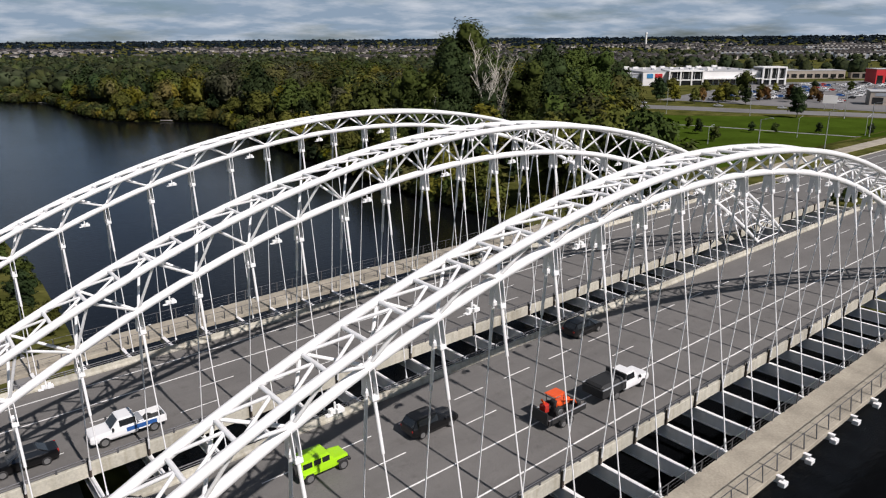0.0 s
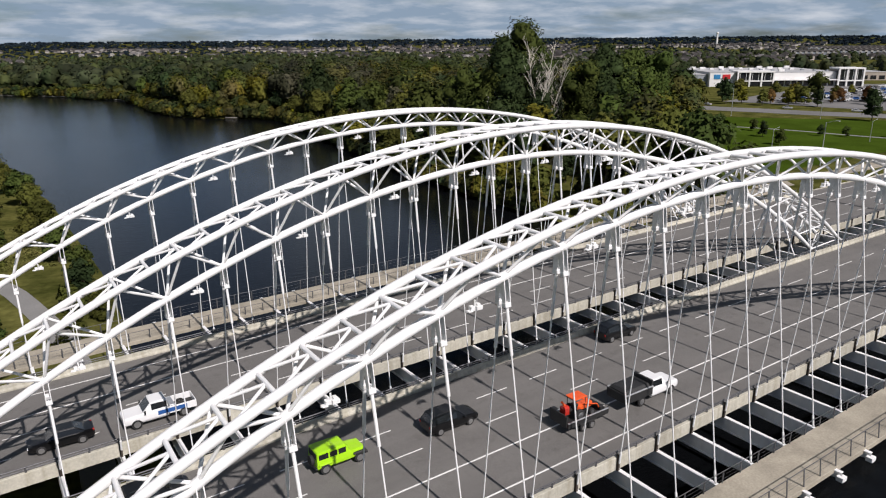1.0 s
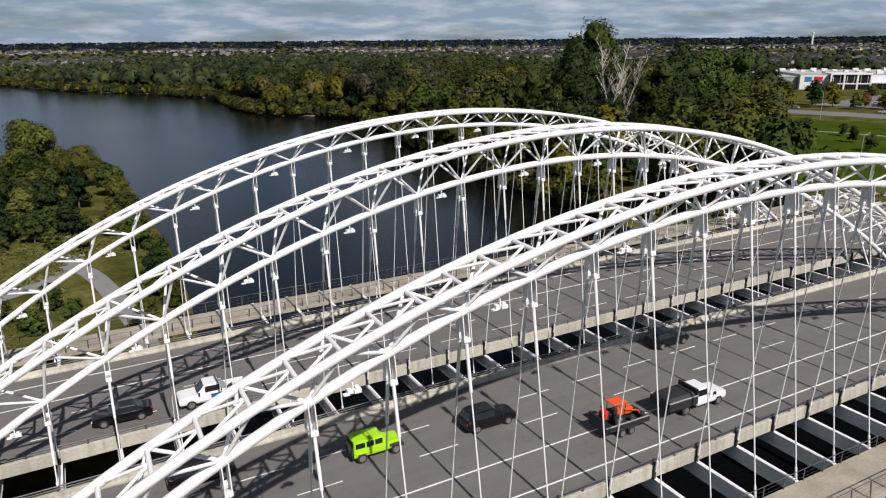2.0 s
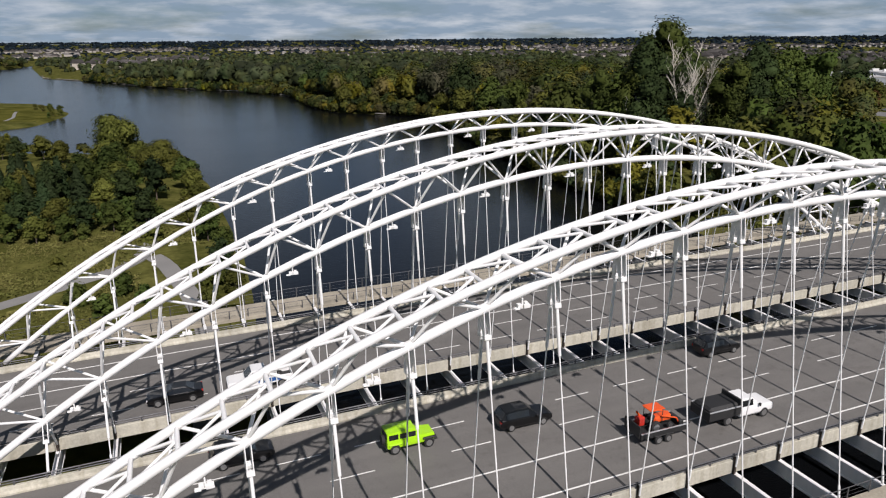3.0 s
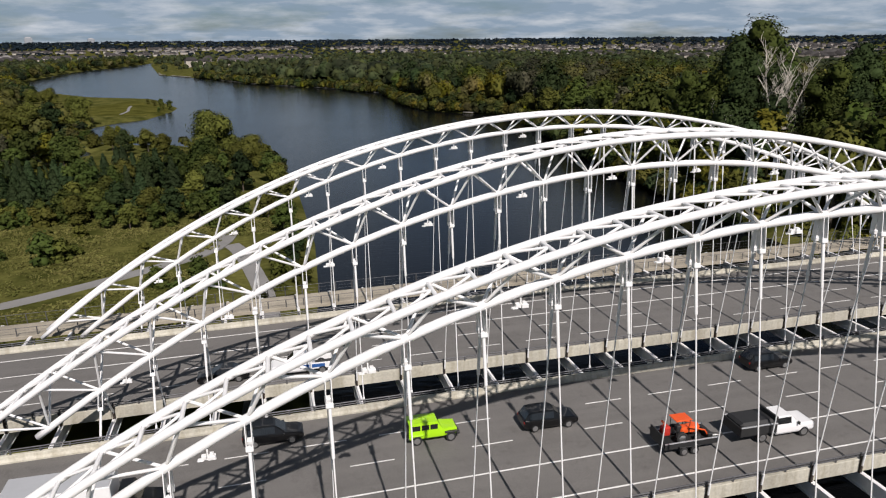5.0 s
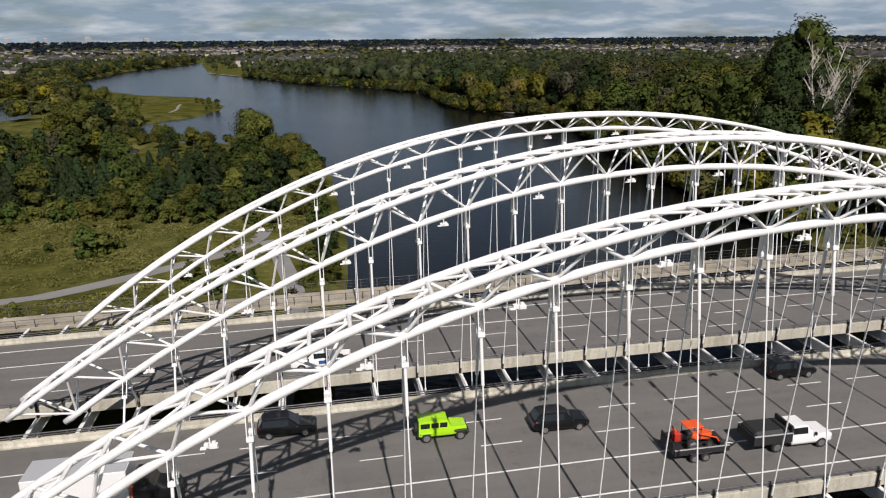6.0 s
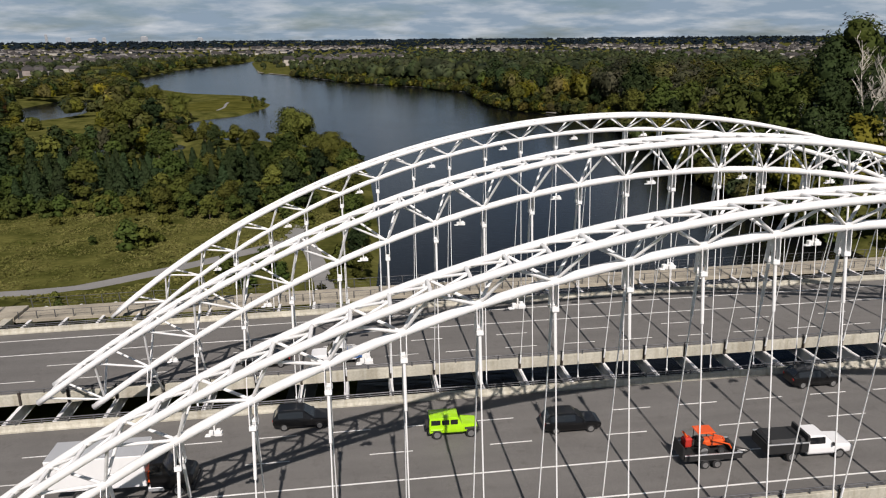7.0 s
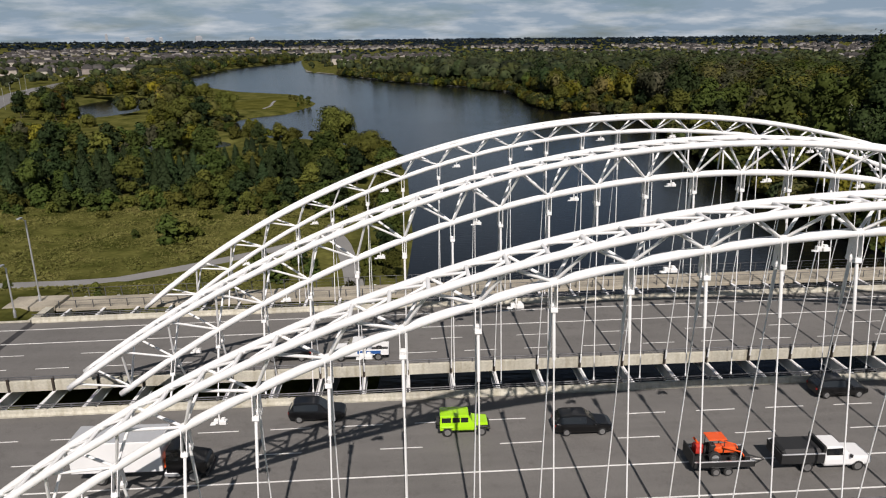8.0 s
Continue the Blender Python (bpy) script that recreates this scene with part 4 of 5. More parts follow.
for x, y in ((-47, 50), (-50, 55), (-38, 48), (-40, 40), (-52, 46), (-56, 52), (-37, 56), (-46, 84), (-50, 88)):
    plant(("shrub", random.randrange(2)), x, y, random.uniform(0.7, 1.2), group="shrubs by the footpath")
for x, y, sc in ((85, -1.2, 0.45), (87, 0.8, 0.5), (89.5, -0.6, 0.5), (92, 0.9, 0.5), (95, -0.8, 0.4), (98, 0.4, 0.4)):
    plant(("shrub", random.choice((0, 1))), x, y, sc, group="shrubs between the carriageways")
# lawn trees
plant(("broad", 2), 275, 90, 0.9, group="trees by the lawn")
for x, y, sc in ((205, 101, 0.35), (212, 79, 0.3), (218, 73, 0.3), (193, 90, 0.4), (180, 76, 0.4), (230, 62, 0.3), (201, 113, 0.45), (238, 47, 0.3)):
    plant(("broad", random.choice([0, 2])), x, y, sc, group="young trees on the lawn")
for x, y, k, sc in ((308, 172, 3, 0.8), (318, 161, 5, 0.7), (327, 152, 1, 0.8), (335, 158, 3, 0.85), (348, 153, 0, 1.15), (355, 143, 5, 0.7), (319, 136, 2, 0.6), (367, 134, 5, 0.8), (311, 185, 2, 0.9), (298, 194, 5, 0.8), (302, 207, 1, 0.9), (375, 125, 5, 0.7)):
    plant(("mid", k), x, y, sc, group="trees round the car park")
for x, y, k, sc in ((305, 158, 6, 0.7), (316, 150, 3, 0.75), (326, 147, 1, 0.7), (344, 141, 5, 0.6), (352, 126, 2, 0.6), (362, 116, 5, 0.55), (300, 176, 2, 0.8), (384, 160, 6, 0.6), (398, 148, 5, 0.5), (402, 182, 1, 0.6), (420, 168, 3, 0.5), (372, 190, 6, 0.7), (352, 201, 1, 0.8), (436, 150, 2, 0.5), (455, 135, 0, 0.5), (340, 228, 2, 0.8), (356, 238, 0, 0.8), (330, 215, 6, 0.9)):
    plant(("mid", k), x, y, sc, group="trees round the car park")


# ---- rough meadow grass ----
def meadow():
    r = np.random.default_rng(77)
    n = 30000
    xs, ys = r.uniform(-165, -36, n), r.uniform(34, 112, n)
    cs, ns, sz = [], [], []
    for x, y in zip(xs, ys):
        thick = noise.noise(Vector((x / 9, y / 6, 2.2))) + 0.5 * noise.noise(Vector((x / 2.7, y / 2.7, 8.1)))
        if thick < -0.38 or inside_river(x, y) > -2:
            continue
        if abs(y - float(np.interp(x, (-96, -84, -74, -66, -58, -49, -44), (38, 46, 50, 54.5, 60, 67, 75)))) < 4 and x > -92:
            continue
        if -48 < x < -36 and y < 80:
            continue
        z = ground_height(x, y)
        for k in range(3):
            h = 0.20 + 0.30 * max(0, thick) * r.uniform(0.5, 1.3)
            cs.append((x + r.uniform(-0.4, 0.4), y + r.uniform(-0.4, 0.4), z + h * r.uniform(0.2, 0.7)))
            ns.append((r.uniform(-0.5, 0.5), r.uniform(-0.8, 0.2), 1.0))
            sz.append((h,))
    v, f, vn = sprays(np.array(cs), np.array(ns), np.array(sz), r)
    return mesh_of("meadow_grass", v.tolist(), f.tolist(), TUFT, True, vn.tolist())


TUFT = material("grass_tufts", (0.096, 0.106, 0.026), 0.95, spread=0.3, scale=8, fine=5, tint=(0.150, 0.140, 0.046), per_island=0.18, spec=0.0)
tagged(place("meadow_grass", meadow()), "tall rough yellowish green grass of the meadow", "grass", kind="stuff")


# ---- far woods, as one mass of foliage ----
def suburb(x, y):
    """Where houses stand between the far woods."""
    return math.hypot(x, y) > 820 and noise.noise(Vector((x / 260, y / 200, 5.5))) > (-0.05 if x < -y * 0.2 else 0.08)


def far_woods(name, bands, mat, seed):
    r = np.random.default_rng(seed)
    cs, ns, sz, cores = [], [], [], []
    for lo, hi, step, count, size, tall in bands:
        n = int((1.9 * (hi * hi - lo * lo) / 2) / step ** 2)
        rad = np.sqrt(r.uniform(lo * lo, hi * hi, n))
        ang = r.uniform(-0.72, 1.42, n)
        for x, y in zip(rad * np.sin(ang) - 30, rad * np.cos(ang) - 50):
            if y < 30 or inside_river(x, y) > -5:
                continue
            if y < 432 and right_wood(x, y):
                continue
            if x < 0 and y < 622 and x > -345 and x < bank(LEFT, y):
                continue
            if 236 < x < 560 and 10 < y < 262:
                continue
            if 150 < x < 300 and y < 135:
                continue
            if 480 < x < 1010 and 0.27 < y / x < 0.62 and r.uniform() < 0.72 or 470 < x < 720 and 0.1 < y / x < 0.3:
                continue
            if 655 < x < 860 and 0 < y - x * 0.98 - 20 < 90 or 560 < x < 680 and abs(y - x * 1.06) < 45:
                continue
            if 380 < x < 560 and 200 < y < 370:
                continue
            if math.hypot(x, y) < 700 and x < -290 and noise.noise(Vector((x / 80, y / 80, 1))) > 0.0:
                continue
            far = math.hypot(x, y)
            if far < 2400 and suburb(x, y) and r.uniform() < (0.72 if x < 0 else 0.42):
                continue
            h = tall * r.choice((0.55, 0.7, 0.85, 1.0, 1.2)) * (1.1 if x > bank(RIGHT, min(y, 1400)) and far < 800 else 0.8)
            w = h * r.uniform(0.40, 0.56) * (2.3 if far > 1500 else 1.0)
            d = r.normal(0, 1, (count, 3))
            d /= np.linalg.norm(d, axis=1)[:, None]
            d[:, 2] = np.abs(d[:, 2]) * 1.1 - 0.25
            z = ground_height(x, y)
            cs.append(np.array((x, y, z + h * 0.55)) + d * np.array((w, w, h * 0.46)) * r.uniform(0.8, 1.1, (count, 1)))
            ns.append(d + np.array((0, 0, 0.3)))
            cores.append((x, y, z + h * 0.5, w * 0.86, w * 0.86, h * 0.42))
            sz.append(np.full((count, 1), size * (1.0 if far < 1500 else 1.6) * (h / 15)))
    c, nn, s_ = np.concatenate(cs), np.concatenate(ns), np.concatenate(sz)
    v, f, vn = with_cores(*sprays(c, nn, s_, r, 0.14), cores, r)
    return mesh_of(name, v.tolist(), f.tolist(), mat, True, vn.tolist())


def wood_mass(points, mat, seed):
    """Tree crowns of a wood seen from afar, joined into one mass of leaf sprays."""
    r = np.random.default_rng(seed)
    cs, ns, cores = [], [], []
    for x, y, h in points:
        z = ground_height(x, y)
        w = h * r.uniform(0.32, 0.50)
        low = 0.1 * h if h > 8 else 0.2 * h
        for k in range(4):
            a = k * 2.1 + r.uniform(-0.5, 0.5)
            o = np.array((math.cos(a) * w * 0.55, math.sin(a) * w * 0.55, h * r.uniform(0.42, 0.74) - low)) if k else np.array((0, 0, h * 0.55 - low))
            q = w * (0.98 if k == 0 else r.uniform(0.52, 0.74))
            n = int((2.7 if h > 8 else 5.0) * q * q) + 6
            cores.append((*(np.array((x, y, z)) + o), q * 0.78, q * 0.78, q * 0.88))
            d = r.normal(0, 1, (n, 3))
            d /= np.linalg.norm(d, axis=1)[:, None]
            d[:, 2] = np.where(d[:, 2] < -0.3, -d[:, 2], d[:, 2])
            cs.append(np.array((x, y, z)) + o + d * q * np.array((1, 1, 1.15)) * r.uniform(0.8, 1.08, (n, 1)))
            ns.append(d + np.array((0, 0, 0.25)))
    v, f, vn = with_cores(*sprays(np.concatenate(cs), np.concatenate(ns), 0.95, r, 0.2), cores, r)
    return mesh_of("wood", v.tolist(), f.tolist(), mat, True, vn.tolist())


# low growth that hangs over the water's edge, and undergrowth between the stems
random.seed(64)
for k in range(640):
    y = random.uniform(58, 760)
    x = bank(RIGHT, y) + random.uniform(-0.5, 3.0)
    MASS[random.choice(("green", "olive", "dark", "olive", "green", "yellow"))].append((x, y, random.uniform(4.0, 7.5)))
for k in range(240):
    y = random.uniform(600, 1330)
    x = bank(LEFT, y) - 46 * random.random() ** 1.6
    MASS[random.choice(("green", "olive", "dark", "olive", "green"))].append((x, y, random.uniform(6.0, 13.0)))
for k in range(420):
    y = random.uniform(300, 760)
    x = bank(RIGHT, y) + random.uniform(3.0, 24.0)
    MASS[random.choice(("green", "olive", "dark", "olive", "green"))].append((x, y, random.uniform(5.0, 7.9)))
for k in range(420):
    y = random.uniform(60, 640)
    x = bank(LEFT, y) - random.uniform(1.0, 6.0)
    if 150 < y < 300:
        MASS[random.choice(("green", "olive", "dark", "olive"))].append((x, y, random.uniform(2.5, 5.0)))
for i, (hue, pts) in enumerate(MASS.items()):
    if pts:
        tagged(place("wood", wood_mass(pts, WOODLEAF[hue], 300 + i)), "dense wood of " + {"grey": "thin greyish", "rust": "rust coloured"}.get(hue, hue) + " broadleaf trees by the river", "woods", kind="stuff")
LEAF_FAR = material("far_foliage", (0.018, 0.030, 0.012), 0.8, spread=0.3, scale=13, fine=0.5, tint=(0.050, 0.060, 0.022), per_island=0.08, cells=11.0, spec=0.1)
tagged(place("far_woods", far_woods("far_woods", ((330, 720, 12.5, 28, 1.6, 15), (720, 1500, 16, 12, 2.2, 12)), LEAF_FAR, 5)), "distant mixed green and olive woods", "woods", kind="stuff")
# dark blue leaf colour stands in for haze and cloud shadow over the ridge
LEAF_RIDGE = material("ridge_haze_tinted_leaves", (0.009, 0.015, 0.021), 0.9, spread=0.3, scale=220, fine=0.4, tint=(0.016, 0.025, 0.033), per_island=0.2, spec=0.05)
tagged(place("ridge_woods", far_woods("ridge_woods", ((1500, 2400, 34, 4, 3.0, 6.5), (2400, 4100, 44, 3, 6.0, 12)), LEAF_RIDGE, 6)), "woods on the far ridge, coloured dark blue for haze and cloud shadow", "woods", kind="stuff")


# ---- railings along the walkways ----
def railing(y, z0, lean, height, label):
    r = empty("railing", pose(0, y, z0), label, "railing", "railings of the walkways")
    for z in (height, height * 0.66, height * 0.33):
        place("rail", long_rail(lean * z / height, z, 0.03 if z == height else 0.009, RAILDARK, 6), r)
    x = DECK_L + 0.4
    while x < DECK_R:
        place("post", POSTBAR, r, between((x, 0, deck_z(x) - 0.02), (x, lean, height + deck_z(x)), 0.062, 0.05))
        x += PANEL / 2
    return r


POSTBAR = unit_tube("post", RAILDARK, 4)
(wa0, wa1), (wb0, wb1) = WALKS
for y, lean in ((wa0 + 0.12, 0.16), (wb1 - 0.12, -0.16)):
    railing(y, -0.35, lean, 1.3, "dark metal railing with leaning posts on the walkway edge")
for y, lean in ((wa1 - 0.10, 0.0), (wb0 + 0.10, 0.0)):
    railing(y, -0.35, lean, 0.95, "low dark metal railing beside the open strip")


# ---- street lamps ----
def street_lamp(x, y, z, h, turn, arm=2.2):
    t = empty("street_lamp", pose(x, y, z, 0, 0, turn), "tall pale metal street lamp with one arm", "street lamp", "street lamps")
    place("pole", LAMPTUBE, t, between((0, 0, 0), (0, 0, h), 0.10))
    place("base", LAMPTUBE, t, between((0, 0, 0), (0, 0, 0.9), 0.17))
    place("arm", LAMPTUBE, t, between((0, 0, h - 0.1), (arm, 0, h + 0.5), 0.05))
    place("lamp_head", LAMPHEAD, t, Matrix.Translation((arm + 0.3, 0, h + 0.5)))
    return t


LAMPTUBE = unit_tube("pole", GALV, 8)
LAMPHEAD = from_bm("lamp_head", box_data(-0.45, 0.45, -0.17, 0.17, -0.07, 0.09, 0.04), GALV)
street_lamp(-78.0, 25.8, deck_z(-78) - 0.1, 10.6, -90, 0.8)
street_lamp(-78.35, 20.65, deck_z(-78) - 0.1, 6.2, -90, 0.5)
for x, y, h, a in ((118, 31, 10, -90), (152, 29, 10, -90), (186, 30, 10, -90), (222, 29, 10, -90), (140, -3, 11, 90), (250, 140, 12, 200), (268, 108, 12, 200), (285, 74, 12, 200), (300, 40, 12, 200), (212, 62, 7, 0), (172, 74, 6, 0), (224, 44, 7, 0)):
    street_lamp(x, y, ground_height(x, y) - 0.1, h, a)
for y, x in ((330, -285), (380, -308), (430, -332), (480, -356), (540, -382), (600, -402), (355, -262), (405, -285), (455, -305), (510, -330)):
    street_lamp(x, y, ground_height(x, y) - 0.1, 12, random.choice((0, 180)))

# ---- vehicles ----
GLASS = material("dark_window_glass", (0.012, 0.014, 0.016), 0.08, spread=0.05, spec=0.7)
TYRE = material("black_tyre", (0.02, 0.02, 0.02), 0.85, spread=0.2)
RIM = material("alloy_rim", (0.55, 0.55, 0.55), 0.3, 0.9, spread=0.05)
TRIM = material("black_trim", (0.02, 0.02, 0.02), 0.6, spread=0.1)
HEADLAMP = material("headlamp_lens", (0.8, 0.8, 0.8), 0.1, spread=0.02)
TAILLAMP = material("red_tail_lamp", (0.35, 0.02, 0.015), 0.2, spread=0.05)


def car_paint(name, rgb):
    m = material(name, rgb, 0.3, spread=0.03, scale=2)
    m.node_tree.nodes["Principled BSDF"].inputs["Coat Weight"].default_value = 0.5
    m.node_tree.nodes["Principled BSDF"].inputs["Specular IOR Level"].default_value = 0.25
    return m


BLACK, LIME, SILVER, CARWHITE, CARRED, CARBLUE, ORANGE = [car_paint(n, c) for n, c in (("black_car_paint", (0.004, 0.004, 0.0045)), ("lime_car_paint", (0.36, 0.68, 0.01)), ("silver_car_paint", (0.42, 0.43, 0.44)), ("white_car_paint", (0.78, 0.78, 0.77)), ("red_car_paint", (0.45, 0.03, 0.02)), ("blue_car_paint", (0.03, 0.10, 0.30)), ("orange_paint", (0.75, 0.10, 0.02)))]


def loft(name, stations, mat):
    """A car body from stations along its length: (x, half width, sill z, side z, belt z, roof half width, roof z)."""
    verts, faces = [], []
    n = 10
    for x, w, zb, zs, zt, wc, zr in stations:
        half = [(w * 0.9, zb), (w, zb + (zs - zb) * 0.35), (w, zs), (w * 0.965, zt), (wc, zr)]
        for y, z in half:
            verts.append((x, y, z))
        for y, z in reversed(half):
            verts.append((x, -y, z))
    for i in range(len(stations) - 1):
        for k in range(n):
            q = (k + 1) % n
            faces.append((i * n + k, i * n + q, (i + 1) * n + q, (i + 1) * n + k))
    faces.append(tuple(reversed(range(n))))
    faces.append(tuple((len(stations) - 1) * n + k for k in range(n)))
    me = mesh_of(name, verts, faces, mat)
    bm = bmesh.new(); bm.from_mesh(me)
    bmesh.ops.recalc_face_normals(bm, faces=bm.faces[:])
    bmesh.ops.bevel(bm, geom=[e for e in bm.edges if e.calc_face_angle(0) > 0.5], offset=0.035, segments=2, affect="EDGES")
    bm.to_mesh(me); bm.free()
    return me


def side_window(name, stations, i, j, mat, s, lo=0.14, hi=0.84):
    """The side glass between two stations on one flank, a little proud of the cabin."""
    verts, faces = [], []
    for st in stations[i:j + 1]:
        x, w, zb, zs, zt, wc, zr = st
        for t in (lo, hi):
            y = w * 0.965 + (wc - w * 0.965) * t + 0.012
            verts.append((x, s * y, zt + (zr - zt) * t + 0.004))
    for m in range(j - i):
        a = 2 * m
        faces.append((a, a + 2, a + 3, a + 1) if s < 0 else (a, a + 1, a + 3, a + 2))
    return mesh_of(name, verts, faces, mat)


def end_glass(name, a, b, mat):
    """A windscreen or rear window between two neighbouring stations."""
    (xa, _, _, _, _, wa, za), (xb, _, _, _, _, wb, zb) = a, b
    d = Vector((zb - za, 0, xa - xb)).normalized() * 0.012
    if d.z < 0:
        d = -d
    out = []
    for t in (0.08, 0.92):
        x, z, w = xa + (xb - xa) * t, za + (zb - za) * t, (wa + (wb - wa) * t) * 0.9
        out += [(x + d.x, -w, z + d.z), (x + d.x, w, z + d.z)]
    return mesh_of(name, out, [(0, 1, 3, 2)], mat)


def wheel_meshes(r, w):
    bm = bmesh.new()
    bmesh.ops.create_cone(bm, cap_ends=True, segments=14, radius1=r, radius2=r, depth=w)
    bmesh.ops.rotate(bm, verts=bm.verts[:], matrix=Matrix.Rotation(math.pi / 2, 3, "X"))
    bmesh.ops.bevel(bm, geom=[e for e in bm.edges if len(e.link_faces) == 2 and abs(e.calc_face_angle(0)) > 1], offset=0.04, segments=1, affect="EDGES")
    tyre = from_bm("tyre", bm, TYRE)
    bm = bmesh.new()
    bmesh.ops.create_cone(bm, cap_ends=True, segments=14, radius1=r * 0.62, radius2=r * 0.62, depth=w + 0.03)
    bmesh.ops.rotate(bm, verts=bm.verts[:], matrix=Matrix.Rotation(math.pi / 2, 3, "X"))
    return tyre, from_bm("rim", bm, RIM)


def add_wheels(t, xs, y, r=0.36, w=0.25, rims=True):
    tyre, rim = wheel_meshes(r, w)
    for x in xs:
        for s in (-1, 1):
            wh = place("wheel", tyre, t, Matrix.Translation((x, s * y, r)))
            if rims:
                place("rim", rim, wh)


def add_box(name, t, mat, x0, x1, y0, y1, z0, z1, bevel=0.02, label=""):
    return part(name, box_data(x0, x1, y0, y1, z0, z1, bevel), mat, t, label)


SUV = [(-2.33, 0.78, 0.48, 0.78, 1.0, 0.70, 1.04), (-2.22, 0.88, 0.34, 0.82, 1.03, 0.76, 1.08), (-1.85, 0.92, 0.26, 0.82, 1.03, 0.70, 1.63), (-0.9, 0.93, 0.24, 0.80, 1.0, 0.68, 1.70), (0.15, 0.93, 0.24, 0.80, 0.98, 0.66, 1.66), (1.02, 0.92, 0.24, 0.78, 0.96, 0.78, 1.0), (1.95, 0.90, 0.28, 0.72, 0.88, 0.72, 0.91), (2.25, 0.82, 0.36, 0.66, 0.78, 0.62, 0.80), (2.33, 0.72, 0.42, 0.62, 0.72, 0.54, 0.73)]
SEDAN = [(-2.35, 0.76, 0.45, 0.7, 0.92, 0.66, 0.95), (-2.2, 0.86, 0.32, 0.74, 0.96, 0.72, 0.99), (-1.65, 0.90, 0.24, 0.74, 0.96, 0.72, 1.02), (-0.95, 0.91, 0.22, 0.72, 0.93, 0.60, 1.42), (0.1, 0.91, 0.22, 0.72, 0.92, 0.60, 1.44), (1.0, 0.90, 0.22, 0.70, 0.90, 0.74, 0.94), (1.95, 0.88, 0.26, 0.66, 0.80, 0.70, 0.83), (2.28, 0.78, 0.36, 0.60, 0.70, 0.58, 0.72)]


def car(x, y, turn, paint, shape, label, group="cars on the bridge", z=None, full=True):
    t = empty("car", pose(x, y, (deck_z(x) if z is None else z) + 0.008, 0, 0, turn), label, "car", group)
    place("body", loft("body", shape, paint), t)
    i = 2
    for s in (-1, 1):
        place("side_window", side_window("side_window", shape, i, i + 2 if shape is SUV else i + 3, GLASS, s), t)
    place("windscreen", end_glass("windscreen", shape[4], shape[5], GLASS), t)
    place("rear_window", end_glass("rear_window", shape[2 if shape is not SUV else 2], shape[1] if shape is SUV else shape[3], GLASS), t)
    add_wheels(t, (-1.42, 1.42), 0.80, 0.35, 0.25, full)
    if not full:
        return t
    for s in (-1, 1):
        add_box("headlight", t, HEADLAMP, 2.12, 2.3, s * 0.62 - 0.13, s * 0.62 + 0.13, 0.58, 0.70, 0.02)
        add_box("tail_light", t, TAILLAMP, -2.34, -2.2, s * 0.70 - 0.1, s * 0.70 + 0.1, 0.80, 0.98, 0.02)
        add_box("mirror", t, paint, 0.72, 0.9, s * 1.0 - 0.1, s * 1.0 + 0.1, 0.95, 1.08, 0.03)
    if shape is SUV:
        for s in (-1, 1):
            place("roof_rail", TRIMTUBE, t, between((-1.6, s * 0.60, 1.72), (0.05, s * 0.60, 1.71), 0.02))
    return t


TRIMTUBE = unit_tube("trim", TRIM, 6)
car(-17.65, -9.75, 0, BLACK, SUV, "black sport utility car driving on the asphalt")
car(5.7, -5.75, 0, BLACK, SUV, "black sport utility car beside the median parapet")
car(-39.2, -5.95, 0, BLACK, SUV, "black sport utility car near the arch foot")
car(-43.6, 5.9, 180, BLACK, SEDAN, "dark grey saloon car on the far carriageway")


def jeep(x, y):
    t = empty("off_road_car", pose(x, y, deck_z(x) + 0.008), "lime green boxy off-road car with a spare wheel", "car", "cars on the bridge")
    body = [(-2.0, 0.82, 0.5, 0.8, 1.08, 0.76, 1.10), (-1.97, 0.83, 0.45, 0.8, 1.08, 0.74, 1.76), (-0.6, 0.83, 0.45, 0.8, 1.08, 0.72, 1.80), (0.28, 0.83, 0.45, 0.8, 1.08, 0.70, 1.78), (0.62, 0.83, 0.45, 0.8, 1.08, 0.74, 1.12), (1.75, 0.70, 0.5, 0.8, 1.02, 0.62, 1.06), (1.82, 0.68, 0.5, 0.8, 1.0, 0.60, 1.02)]
    place("body", loft("body", body, LIME), t)
    for a, b in ((-1.85, -1.12), (-1.0, -0.42), (-0.32, 0.26)):
        for s in (-1, 1):
            add_box("side_window", t, GLASS, a, b, min(s * 0.765, s * 0.80), max(s * 0.765, s * 0.80), 1.2, 1.62, 0.01)
    place("windscreen", end_glass("windscreen", body[3], body[4], GLASS), t)
    add_box("rear_window", t, GLASS, -2.02, -1.97, -0.6, 0.6, 1.2, 1.65, 0.01)
    add_wheels(t, (-1.4, 1.3), 0.78, 0.40, 0.27)
    for xx in (-1.4, 1.3):
        for s in (-1, 1):
            add_box("fender", t, LIME if xx < 0 else TRIM, xx - 0.5, xx + 0.5, s * 0.83 - 0.12, s * 0.83 + 0.12, 0.78, 0.9, 0.04)
    bm = bmesh.new()
    bmesh.ops.create_cone(bm, cap_ends=True, segments=16, radius1=0.38, radius2=0.38, depth=0.24)
    bmesh.ops.rotate(bm, verts=bm.verts[:], matrix=Matrix.Rotation(math.pi / 2, 3, "Y"))
    bmesh.ops.translate(bm, verts=bm.verts[:], vec=(-2.14, 0, 0.95))
    part("spare_wheel", bm, TYRE, t)
    add_box("front_bumper", t, TRIM, 1.8, 2.02, -0.78, 0.78, 0.48, 0.68, 0.03)
    add_box("rear_bumper", t, TRIM, -2.12, -1.95, -0.78, 0.78, 0.45, 0.6, 0.03)
    return t


jeep(-27.05, -9.05)


